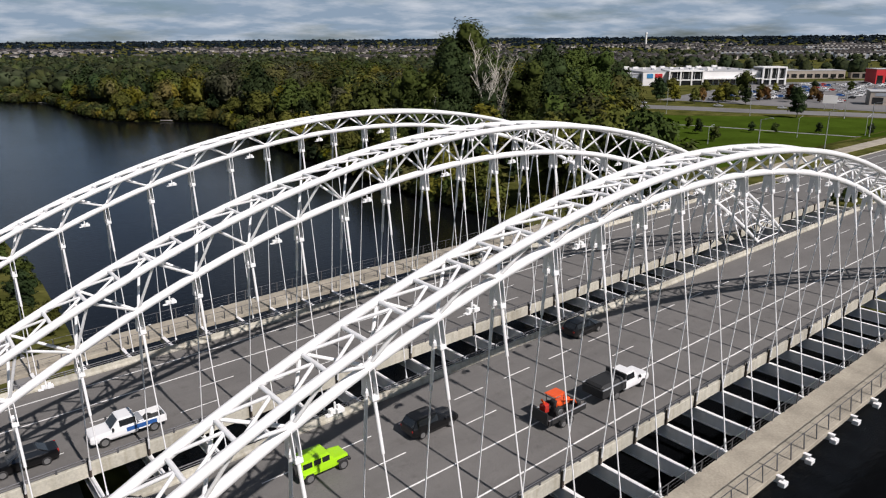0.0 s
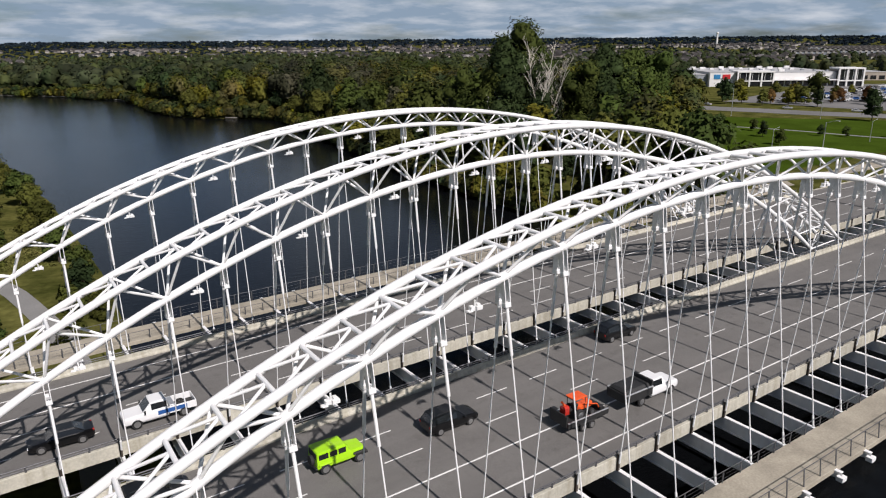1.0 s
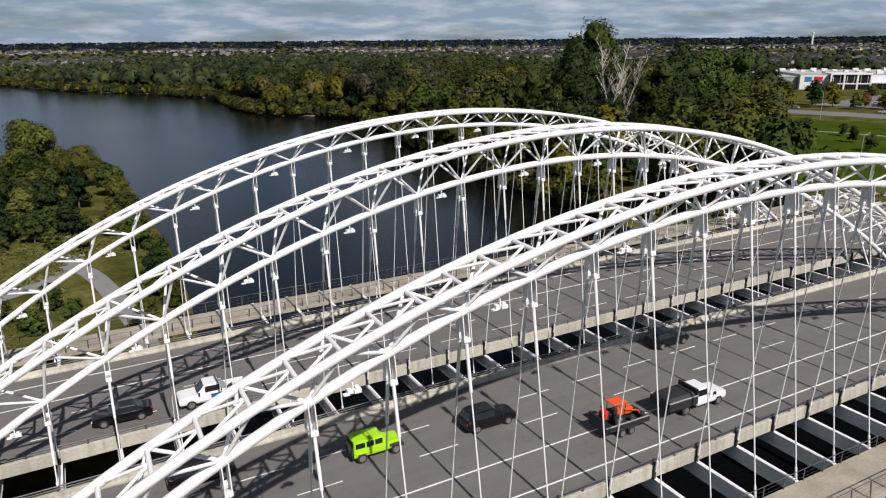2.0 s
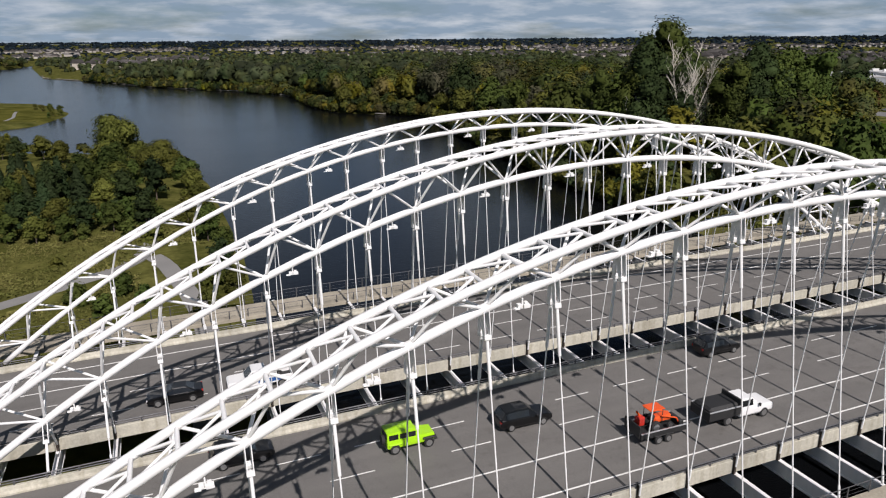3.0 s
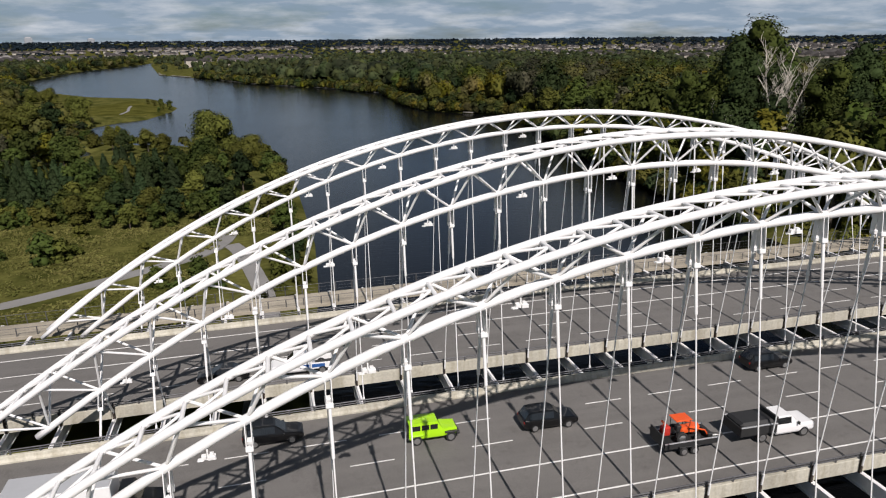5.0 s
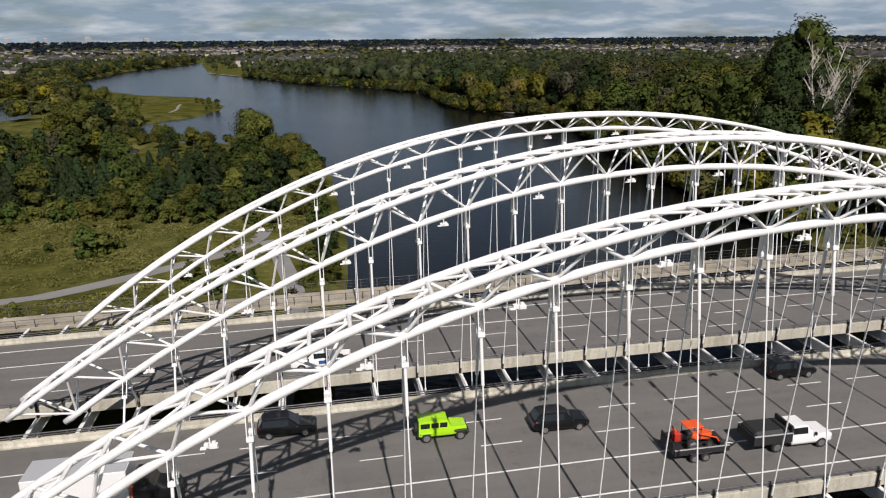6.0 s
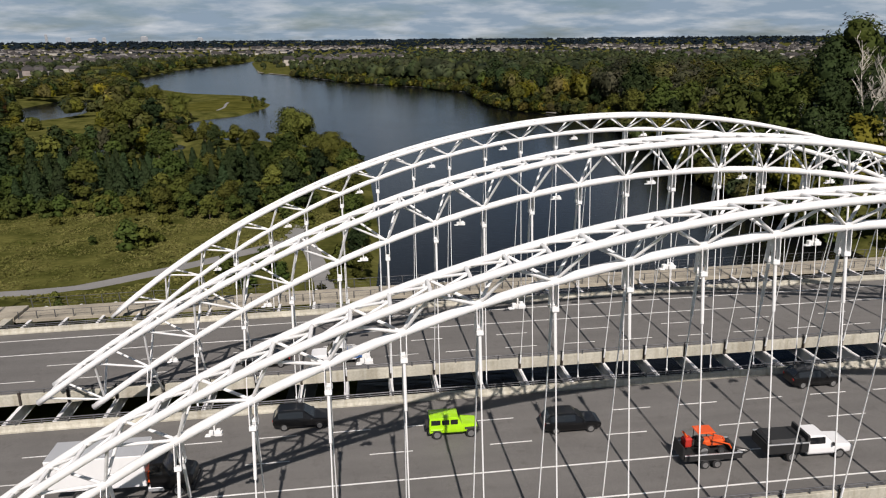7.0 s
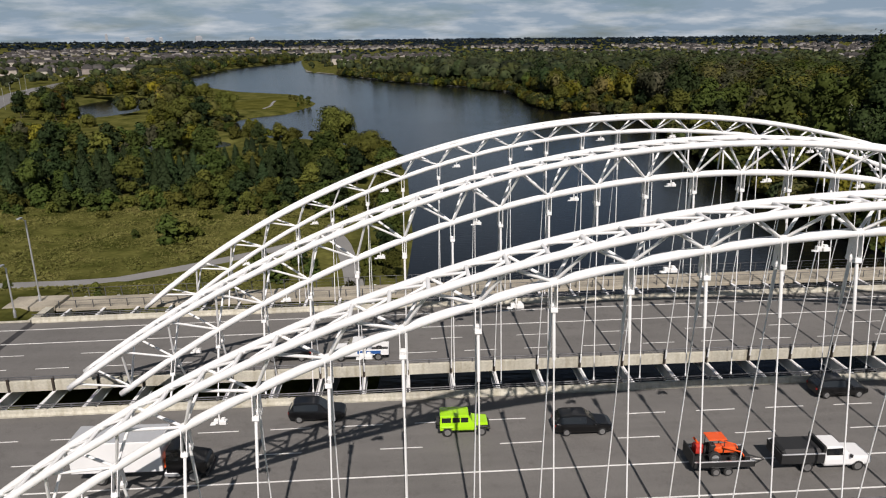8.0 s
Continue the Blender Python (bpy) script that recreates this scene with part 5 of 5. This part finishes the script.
def pickup(x, y, turn, label, bed_mat, stripe=None, dump=False):
    t = empty("pickup_truck", pose(x, y, deck_z(x) + 0.008, 0, 0, turn), label, "truck", "trucks on the bridge")
    cab = [(-0.75, 0.94, 0.45, 0.95, 1.2, 0.86, 1.24), (-0.65, 0.96, 0.42, 0.95, 1.2, 0.78, 1.92), (0.55, 0.96, 0.42, 0.95, 1.18, 0.76, 1.93), (1.25, 0.96, 0.42, 0.95, 1.16, 0.84, 1.2), (2.55, 0.94, 0.45, 0.9, 1.1, 0.82, 1.14), (2.72, 0.88, 0.5, 0.85, 1.0, 0.74, 1.03)]
    place("cab", loft("cab", cab, CARWHITE), t)
    for s in (-1, 1):
        place("side_window", side_window("side_window", cab, 1, 2, GLASS, s, 0.16, 0.82), t)
    place("windscreen", end_glass("windscreen", cab[2], cab[3], GLASS), t)
    add_box("chassis", t, TRIM, -3.0, 2.5, -0.5, 0.5, 0.35, 0.6, 0.03)
    if dump:
        for x0, x1, y0, y1 in ((-4.0, -0.85, -1.1, -1.0), (-4.0, -0.85, 1.0, 1.1), (-0.95, -0.85, -1.0, 1.0), (-4.0, -3.9, -1.0, 1.0)):
            add_box("bed_side", t, bed_mat, x0, x1, y0, y1, 0.85, 1.55, 0.02)
        add_box("bed_floor", t, TRIM, -3.98, -0.87, -1.05, 1.05, 0.8, 0.86, 0.0)
        add_box("cab_guard", t, bed_mat, -0.98, -0.80, -1.05, 1.05, 1.5, 2.1, 0.02)
        for s in (-1, 1):
            add_box("top_rail", t, GALV, -4.0, -0.85, s * 1.06 - 0.07, s * 1.06 + 0.07, 1.55, 1.63, 0.02)
        add_box("tarpaulin", t, TRIM, -3.9, -0.97, -1.0, 1.0, 1.3, 1.86, 0.2, "black tarpaulin over the load")
    else:
        for x0, x1, y0, y1 in ((-2.9, -0.8, -0.96, -0.86), (-2.9, -0.8, 0.86, 0.96), (-2.98, -2.9, -0.96, 0.96)):
            add_box("bed_side", t, bed_mat, x0, x1, y0, y1, 0.6, 1.2, 0.02)
        add_box("bed_floor", t, TRIM, -2.9, -0.8, -0.86, 0.86, 0.6, 0.66, 0.0)
        add_box("tool_box", t, GALV, -1.3, -0.85, -0.8, 0.8, 0.9, 1.25, 0.03)
    if stripe:
        for s in (-1, 1):
            add_box("stripe", t, stripe, -2.2, 0.1, min(s * 0.955, s * 0.972), max(s * 0.955, s * 0.972), 0.75, 1.1, 0.0, "blue painted side stripe")
    add_wheels(t, (-1.95, 1.75), 0.84, 0.42, 0.28)
    for s in (-1, 1):
        add_box("headlight", t, HEADLAMP, 2.6, 2.72, s * 0.7 - 0.12, s * 0.7 + 0.12, 0.78, 0.98, 0.02)
        add_box("mirror", t, TRIM, 1.0, 1.15, s * 1.08 - 0.1, s * 1.08 + 0.1, 1.2, 1.45, 0.03)
    return t


pickup(-36.5, 5.45, 180, "white utility pickup truck with a blue stripe", CARWHITE, CARBLUE)
pickup(-1.1, -15.75, 0, "white pickup truck with a dark covered dump bed", TRIM, None, True)


def trailer(x, y):
    t = empty("flatbed_trailer", pose(x, y, deck_z(x) + 0.008), "black flatbed trailer with two axles and low sides", "trailer", "trucks on the bridge")
    add_box("deck", t, TRIM, -2.3, 2.1, -1.0, 1.0, 0.62, 0.72, 0.02)
    for s in (-1, 1):
        add_box("side_board", t, TRIM, -2.3, 2.1, s * 1.02 - 0.04, s * 1.02 + 0.04, 0.6, 1.05, 0.02)
        add_box("side_rail", t, GALV, -2.3, 2.1, s * 1.02 - 0.06, s * 1.02 + 0.06, 1.05, 1.11, 0.01)
        place("drawbar", TRIMTUBE, t, between((2.1, s * 0.7, 0.55), (3.3, 0, 0.5), 0.05))
        add_box("mudguard", t, TRIM, -1.2, 0.6, s * 1.12 - 0.13, s * 1.12 + 0.13, 0.72, 0.78, 0.02)
    add_box("ramp", t, TRIM, -2.42, -2.32, -0.95, 0.95, 0.7, 1.7, 0.02)
    add_wheels(t, (-0.75, 0.15), 1.12, 0.34, 0.2)
    k = empty("compact_tractor", pose(x - 0.2, y, deck_z(x) + 0.73), "small orange red tractor with a loader and canopy", "tractor")
    add_box("body", k, ORANGE, -0.4, 1.2, -0.35, 0.35, 0.55, 1.05, 0.1)
    add_box("seat", k, TRIM, -0.7, -0.3, -0.25, 0.25, 0.7, 1.2, 0.05)
    add_box("canopy", k, ORANGE, -1.0, 0.35, -0.55, 0.55, 1.75, 1.84, 0.04, "orange canopy roof")
    for xx in (-0.85, 0.2):
        for s in (-1, 1):
            place("canopy_post", TRIMTUBE, k, between((xx, s * 0.45, 0.6), (xx, s * 0.45, 1.76), 0.03))
    for s in (-1, 1):
        place("loader_arm", ORANGETUBE, k, between((0.1, s * 0.5, 1.2), (1.5, s * 0.5, 0.75), 0.06))
        place("loader_link", ORANGETUBE, k, between((1.5, s * 0.5, 0.75), (1.8, s * 0.5, 0.25), 0.06))
    add_box("bucket", k, TRIM, 1.7, 2.1, -0.7, 0.7, 0.05, 0.5, 0.04)
    add_box("backhoe", k, CARRED, -1.9, -1.2, -0.3, 0.3, 0.5, 1.3, 0.12, "red rear digger arm")
    place("boom", ORANGETUBE, k, between((-1.5, 0, 1.2), (-1.9, 0, 1.75), 0.09))
    tyre, rim = wheel_meshes(0.45, 0.3)
    small, srim = wheel_meshes(0.28, 0.2)
    for s in (-1, 1):
        w1 = place("wheel", tyre, k, Matrix.Translation((-0.5, s * 0.6, 0.45))); place("rim", rim, w1)
        w2 = place("wheel", small, k, Matrix.Translation((0.9, s * 0.55, 0.28))); place("rim", srim, w2)


ORANGETUBE = unit_tube("loader_arm", ORANGE, 6)
trailer(-8.9, -15.45)


def box_truck(x, y):
    t = empty("box_truck", pose(x, y, deck_z(x) + 0.008), "white box truck with a black bonneted cab", "truck", "trucks on the bridge")
    add_box("cargo_box", t, CARWHITE, -4.6, 1.9, -1.22, 1.22, 1.05, 3.5, 0.05)
    add_box("roof_cap", t, SILVER, -4.55, 1.85, -1.18, 1.18, 3.5, 3.54, 0.0)
    add_box("chassis", t, TRIM, -4.5, 4.6, -0.5, 0.5, 0.55, 0.95, 0.03)
    cab = [(2.1, 1.1, 0.6, 1.2, 1.7, 1.0, 1.74), (2.15, 1.12, 0.55, 1.2, 1.7, 0.92, 2.6), (3.0, 1.12, 0.55, 1.2, 1.68, 0.9, 2.62), (3.5, 1.1, 0.55, 1.2, 1.65, 0.95, 1.72), (4.8, 0.95, 0.6, 1.1, 1.5, 0.8, 1.58), (4.95, 0.9, 0.65, 1.0, 1.3, 0.72, 1.4)]
    place("cab", loft("cab", cab, BLACK), t)
    place("windscreen", end_glass("windscreen", cab[2], cab[3], GLASS), t)
    for s in (-1, 1):
        place("side_window", side_window("side_window", cab, 1, 2, GLASS, s), t)
    add_box("cooler_unit", t, ORANGE, 1.95, 2.1, -1.0, 0.2, 1.2, 1.9, 0.02, "orange panel behind the cab")
    add_wheels(t, (-2.6, 4.0), 1.02, 0.5, 0.32)
    add_box("fuel_tank", t, GALV, 1.9, 3.0, -1.15, -0.6, 0.5, 0.9, 0.08)
    add_box("bumper", t, TRIM, 4.85, 5.05, -1.1, 1.1, 0.45, 0.8, 0.04)
    return t


box_truck(-51.1, -13.1)

# ---- shopping centre, car park, houses ----
WALLWHITE = material("white_cladding", (0.72, 0.71, 0.69), 0.7, spread=0.06, scale=9)
WALLGREY = material("grey_cladding", (0.28, 0.30, 0.33), 0.7, spread=0.1, scale=9)
WALLBEIGE = material("beige_brick", (0.36, 0.31, 0.26), 0.8, spread=0.15, scale=9)
ROOFGREY = material("pale_flat_roof", (0.42, 0.42, 0.42), 0.8, spread=0.12, scale=15)
SHINGLE = material("dark_shingle_roof", (0.060, 0.056, 0.054), 0.95, spread=0.2, scale=6, per_object=0.3, spec=0.05)
BRICK = material("house_wall", (0.34, 0.30, 0.265), 0.85, spread=0.15, scale=6, per_object=0.35)
SIGNBLUE = material("blue_sign", (0.03, 0.20, 0.42), 0.5, spread=0.05)
SIGNRED = material("red_sign", (0.50, 0.02, 0.025), 0.5, spread=0.05)


def frame_pose(a, b, z):
    """Local x runs from a to b along a front, y to the rear."""
    d = Vector((b[0] - a[0], b[1] - a[1], 0)).normalized()
    return Matrix(((d.x, -d.y, 0, a[0]), (d.y, d.x, 0, a[1]), (0, 0, 1, z), (0, 0, 0, 1))), math.hypot(b[0] - a[0], b[1] - a[1])


def shopping_centre():
    m, w = frame_pose((496, 199), (389, 281), -5.3)
    t = empty("shopping_centre", m, "long low white shopping centre with glazed entrance blocks", "building")

    def blk(name, x0, x1, d0, d1, z0, z1, mat, label="", parent=None):
        return part(name, box_data(x0, x1, -d1, -d0, z0, z1, 0.05), mat, parent or t, label)
    blk("hall", 14, 104, 2, 78, 0, 10.0, WALLWHITE)
    blk("roof", 13.5, 104.5, 1.8, 78.5, 10.0, 10.4, ROOFGREY)
    blk("rear_hall", 104.6, 150, 6, 84, 0, 8.4, WALLGREY)
    blk("rear_roof", 104.6, 150.4, 5.7, 84.4, 8.4, 8.8, ROOFGREY)
    # glazed portals: a white frame round tall panes
    for name, x0, x1, h, panes in (("corner_block", -2, 16, 13.2, 3), ("entrance_block", 60, 86, 11.2, 3)):
        blk(name, x0 + 0.6, x1 - 0.6, -1.4, 13, 0, h - 0.8, GLASS)
        blk("portal_beam", x0, x1, -2.6, 13.5, h - 1.0, h, WALLWHITE)
        n = panes
        for k in range(n + 1):
            x = x0 + 0.5 + (x1 - x0 - 1.0) * k / n
            blk("portal_post", x - 0.55, x + 0.55, -2.5, -1.3, 0, h - 1.0, WALLWHITE)
        blk("portal_sill", x0, x1, -2.4, -1.3, 3.9, 4.7, WALLWHITE)
        for k in range(n * 2):
            x = x0 + (x1 - x0) * (k + 0.5) / (n * 2)
            blk("mullion", x - 0.12, x + 0.12, -1.6, -1.35, 4.8, h - 1.0, WALLWHITE)
    blk("side_frame", -2.3, -1.8, -2.4, 13, 10.6, 13.0, WALLWHITE)
    blk("side_post", -2.3, -1.8, 6, 7, 0, 10.6, WALLWHITE)
    blk("canopy", 16, 60, -2.5, 2, 4.6, 5.3, WALLWHITE)
    for k in range(10):
        x = 17 + k * 4.3
        blk("shop_window", x, x + 3.4, 1.9, 2.1, 0.6, 4.3, GLASS)
    blk("sign", 96.5, 101, 1.7, 2.1, 5.6, 8.8, SIGNBLUE, "plain blue sign panel")
    blk("sign", 89.5, 95, 1.7, 2.1, 5.6, 8.8, SIGNRED, "plain red sign panel")
    blk("sign", 118, 122, 5.6, 6.1, 0.5, 7.5, WALLWHITE, "plain white sign panel")
    for k in range(26):
        x = 18 + (k * 37) % 82
        d = 8 + (k * 23) % 66
        blk("roof_unit", x, x + 2 + k % 3, d, d + 2.4, 10.4, 11.4 + 0.3 * (k % 3), WALLWHITE if k % 3 else WALLGREY)
    return t


shopping_centre()


def shop(a, b, z, depth, h, wall, label, band=None):
    m, w = frame_pose(a, b, z)
    t = empty("shop", m, label, "building", "shops round the car park")
    part("wall", box_data(0, w, -depth, 0, 0, h, 0.05), wall, t)
    part("roof", box_data(-0.3, w + 0.3, -depth - 0.3, 0.3, h, h + 0.4, 0.05), ROOFGREY, t)
    n = max(2, int(w / 6))
    for k in range(n):
        part("window", box_data(w * (k + 0.15) / n, w * (k + 0.85) / n, -0.05, 0.06, 0.8, h * 0.6, 0.0), GLASS, t)
    if band:
        part("sign_band", box_data(w * 0.1, w * 0.9, -0.05, 0.09, h * 0.68, h * 0.92, 0.0), band, t)


shop((606, 196), (560, 240), -5, 26, 6.5, WALLBEIGE, "low beige shop row behind the car park")
shop((625, 160), (609, 192), -5, 26, 7, WALLBEIGE, "low beige shop row behind the car park")
shop((560, 134), (541, 150), -5.2, 14, 11, SIGNRED, "red fronted shop with a flat roof")
shop((372, 72), (362, 91), -5.2, 14, 7, WALLBEIGE, "small brown shop by the road", WALLGREY)
board = empty("sign_board", pose(323, 95.5, -5.2, 0, 0, 25), "white advertising board on two posts", "sign")
add_box("panel", board, WALLWHITE, -0.15, 0.15, -3.2, 3.2, 3.2, 7.0, 0.03)
for y in (-2, 2):
    place("post", LAMPTUBE, board, between((0, y, 0), (0, y, 3.3), 0.12))

random.seed(5)
proto = [car(300 + i * 9, 60, 0, c, shp, lab, "cars in the car park", -300, False) for i, (c, shp, lab) in enumerate(((SILVER, SEDAN, "silver parked saloon car"), (CARWHITE, SUV, "white parked sport utility car"), (BLACK, SEDAN, "black parked saloon car"), (CARRED, SEDAN, "red parked saloon car"), (CARBLUE, SUV, "dark blue parked sport utility car")))]
spots = []
for row in range(9):
    for k in range(30):
        a, b = k / 29, (row + 0.5) / 9
        p = Vector((335, 180, 0)).lerp(Vector((500, 188, 0)), a).lerp(Vector((362, 104, 0)).lerp(Vector((590, 140, 0)), a), b)
        if random.random() < 0.5:
            spots.append((p.x + random.uniform(-0.6, 0.6), p.y + random.uniform(-0.6, 0.6)))
for x, y in spots:
    copy_thing(random.choice([proto[i] for i in (0, 0, 1, 1, 2, 2, 0, 1, 3, 4)]), pose(x, y, ground_height(x, y) + 0.13, 0, 0, random.choice((-60, 118)) + random.uniform(-3, 3)))
for p in proto:
    for o in [*p.children_recursive, p]:
        bpy.data.objects.remove(o)
for x, y, a in ((298, 140, -66), (309, 112, -66), (286, 178, 95)):
    c_ = car(x, y, a, SILVER, SEDAN, "silver saloon car on the side road", "cars on the side road", ground_height(x, y) + 0.1)


def house_proto():
    t = empty("house", PARK, "detached house with a dark pitched roof", "house", "houses of the suburb")
    part("wall", box_data(-6, 6, -5, 5, -1, 5.6, 0.0), BRICK, t)
    bm = bmesh.new()
    v = [bm.verts.new(p) for p in ((-6.5, -5.5, 5.5), (6.5, -5.5, 5.5), (6.5, 5.5, 5.5), (-6.5, 5.5, 5.5), (-4.2, 0, 9.0), (4.2, 0, 9.0))]
    for f in ((0, 1, 5, 4), (2, 3, 4, 5), (1, 2, 5), (3, 0, 4), (3, 2, 1, 0)):
        bm.faces.new([v[i] for i in f])
    part("roof", bm, SHINGLE, t)
    return t


hp = house_proto()
random.seed(31)
count = 0
for _ in range(2600):
    a, r_ = random.uniform(-0.72, 1.42), math.sqrt(random.uniform(820 ** 2, 2300 ** 2))
    x, y = r_ * math.sin(a) - 30, r_ * math.cos(a) - 50
    if y > 20 and count < 290 and suburb(x, y) and inside_river(x, y) < -75 and r_ < 1500:
        copy_thing(hp, pose(x, y, ground_height(x, y) + 0.6, 0, 0, random.choice((0, 90, 180, 20, 200)) + random.uniform(-8, 8)))
        count += 1
for x, y, a, sc in ((-139, 1020, 15, 1.35), (-121, 1012, -10, 1.1), (-90, 1032, 40, 1.1)):
    big = copy_thing(hp, pose(x, y, ground_height(x, y) + 1.5, 0, 0, a))
    big.scale = (sc, sc, sc)
    tagged(big, "large pale house on the far river bank")
for x, y, a, sc in ((690, 742, 30, 1.5), (712, 752, 120, 1.4), (743, 769, 35, 1.6), (735, 800, 40, 1.5), (775, 812, 125, 1.6), (800, 850, 30, 1.6), (760, 840, 35, 1.5), (845, 880, 120, 1.6)):
    big = copy_thing(hp, pose(x, y, ground_height(x, y) + 1.0, 0, 0, a))
    big.scale = (sc, sc, sc)
for o in [*hp.children_recursive, hp]:
    bpy.data.objects.remove(o)


SIDING_PALE = material("pale_gable", (0.42, 0.40, 0.37), 0.8, spread=0.1, scale=20)
TERRACES = (((1105, 519), (1069, 569), 8), ((1225, 473), (1174, 545), 11), ((1073, 320), (1033, 371), 8), ((1190, 380), (1150, 430), 8), ((1360, 560), (1300, 640), 12), ((1510, 626), (1440, 741), 14), ((1470, 470), (1400, 550), 12), ((1700, 540), (1571, 640), 16), ((1330, 360), (1270, 440), 12))


def terrace(a, b, z, n):
    m, w = frame_pose(a, b, z)
    t = empty("terraced_houses", m, "row of dark roofed terraced houses with white gables", "house", "rows of terraced houses")
    part("wall", box_data(0, w, -10, 0, -2, 8, 0.0), WALLGREY, t)
    part("roof", box_data(-0.5, w + 0.5, -10.5, 0.5, 7.4, 11.5, 1.8), SHINGLE, t)
    for k in range(n):
        x = w * (k + 0.5) / n
        part("gable", box_data(x - w / n * 0.22, x + w / n * 0.22, -0.2, 0.6, -1, 9.2, 0.0), SIDING_PALE, t)
        for z0 in (1.0, 4.5):
            part("window", box_data(x - 1.2, x + 1.2, 0.6, 0.68, z0, z0 + 1.8), GLASS, t)


for a, b, n in TERRACES:
    terrace(a, b, ground_height(*a) + 1.5, n)
# the suburb beyond, too far to tell its houses apart
def far_houses(name, mat_index):
    r = random.Random(51)
    verts, faces = [], []
    for _ in range(4200):
        a, d = r.uniform(-0.74, 1.42), math.sqrt(r.uniform(1000 ** 2, 2600 ** 2))
        x, y = d * math.sin(a) - 30, d * math.cos(a) - 50
        ang, w, l, h = r.uniform(0, 3.14), r.uniform(3.5, 5), r.uniform(4.5, 7.5), r.uniform(4, 5.5)
        tone = r.random()
        if y < 20 or not suburb(x, y) or inside_river(x, y) > -60:
            continue
        if (mat_index == 2) != (tone < 0.14) and mat_index:
            continue
        z = ground_height(x, y)
        c, s_ = math.cos(ang), math.sin(ang)
        at = lambda u, v, q: (x + u * c - v * s_, y + u * s_ + v * c, z + q)
        k = len(verts)
        if mat_index == 0:
            verts += [at(u, v, q) for q in (-1, h) for u, v in ((-l, -w), (l, -w), (l, w), (-l, w))]
            faces += [(k, k + 1, k + 5, k + 4), (k + 1, k + 2, k + 6, k + 5), (k + 2, k + 3, k + 7, k + 6), (k + 3, k, k + 4, k + 7)]
        else:
            e = 0.5
            verts += [at(u, v, h - 0.1) for u, v in ((-l - e, -w - e), (l + e, -w - e), (l + e, w + e), (-l - e, w + e))] + [at(-l * 0.6, 0, h + 3.4), at(l * 0.6, 0, h + 3.4)]
            faces += [(k, k + 1, k + 5, k + 4), (k + 2, k + 3, k + 4, k + 5), (k + 1, k + 2, k + 5), (k + 3, k, k + 4)]
    return mesh_of(name, verts, faces, (SIDING, SHINGLE, PALEROOF)[mat_index])


SIDING = material("pale_siding", (0.30, 0.275, 0.25), 0.8, spread=0.2, scale=60, per_island=0.4)
PALEROOF = material("pale_shingle", (0.17, 0.16, 0.155), 0.95, spread=0.2, scale=60, per_island=0.3, spec=0.05)
tagged(place("far_house_walls", far_houses("far_house_walls", 0)), "pale walls of the distant suburb's houses", "houses", kind="stuff")
tagged(place("far_house_roofs", far_houses("far_house_roofs", 1)), "dark pitched roofs of the distant suburb", "houses", kind="stuff")
tagged(place("far_pale_roofs", far_houses("far_pale_roofs", 2)), "pale pitched roofs of the distant suburb", "houses", kind="stuff")
# office towers of a far town on the skyline
for x, y, w, h in ((-1568, 3691, 12, 66), (-1480, 3726, 26, 50), (-1380, 3770, 40, 47), (-1148, 3837, 34, 54), (-1330, 3790, 18, 49), (-880, 3900, 30, 46)):
    block = empty("office_block", pose(x, y, 0, 0, 0, 20), "pale office block far away on the skyline", "building", "office blocks on the skyline")
    part("wall", box_data(-w / 2, w / 2, -8, 8, -5, h, 0.0), WALLGREY, block)
    part("roof", box_data(-w / 3, w / 3, -5, 5, h, h + 3, 0.0), ROOFGREY, block)
tower = empty("water_tower", pose(1790, 1200, ground_height(1790, 1200)), "thin white tower on the horizon", "tower")
place("shaft", unit_tube("shaft", WALLWHITE, 12), tower, between((0, 0, -2), (0, 0, 40), 2.6))
place("cap", unit_tube("cap", WALLWHITE, 12), tower, between((0, 0, 36), (0, 0, 41), 3.2))

# the land is laid out on a grid that is turned and scaled a little against the bridge's
GRID = Matrix(((0.9806, -0.0014, 0, -1.06), (0.01405, 0.9952, 0, -0.17), (0, 0, 1, 0), (0, 0, 0, 1)))
ON_BRIDGE = {"bridge_arch", "road_deck", "walkway", "parapet", "cross_beam", "lane_line", "lane_dash", "railing", "road", "kerb", "expansion_joint", "abutment_wall", "pavement", "off_road_car", "pickup_truck", "flatbed_trailer", "compact_tractor", "box_truck"}
for ob in list(scene.objects):
    kind_name = ob.name.split(".")[0]
    if ob.parent is not None or ob.type not in {"MESH", "EMPTY"} or kind_name in ON_BRIDGE or ob.get("group") == "cars on the bridge" or (kind_name == "street_lamp" and ob.location.x < -70 and ob.location.y < 40):
        continue
    if ob.type == "MESH":
        ob.data.transform(GRID)
    else:
        x, y, z = ob.location
        ob.location = (GRID @ Vector((x, y, 0))).xy.to_3d() + Vector((0, 0, z))

for _t, _h in KINDS.values():
    for _o in [*_t.children_recursive, _t]:
        bpy.data.objects.remove(_o)
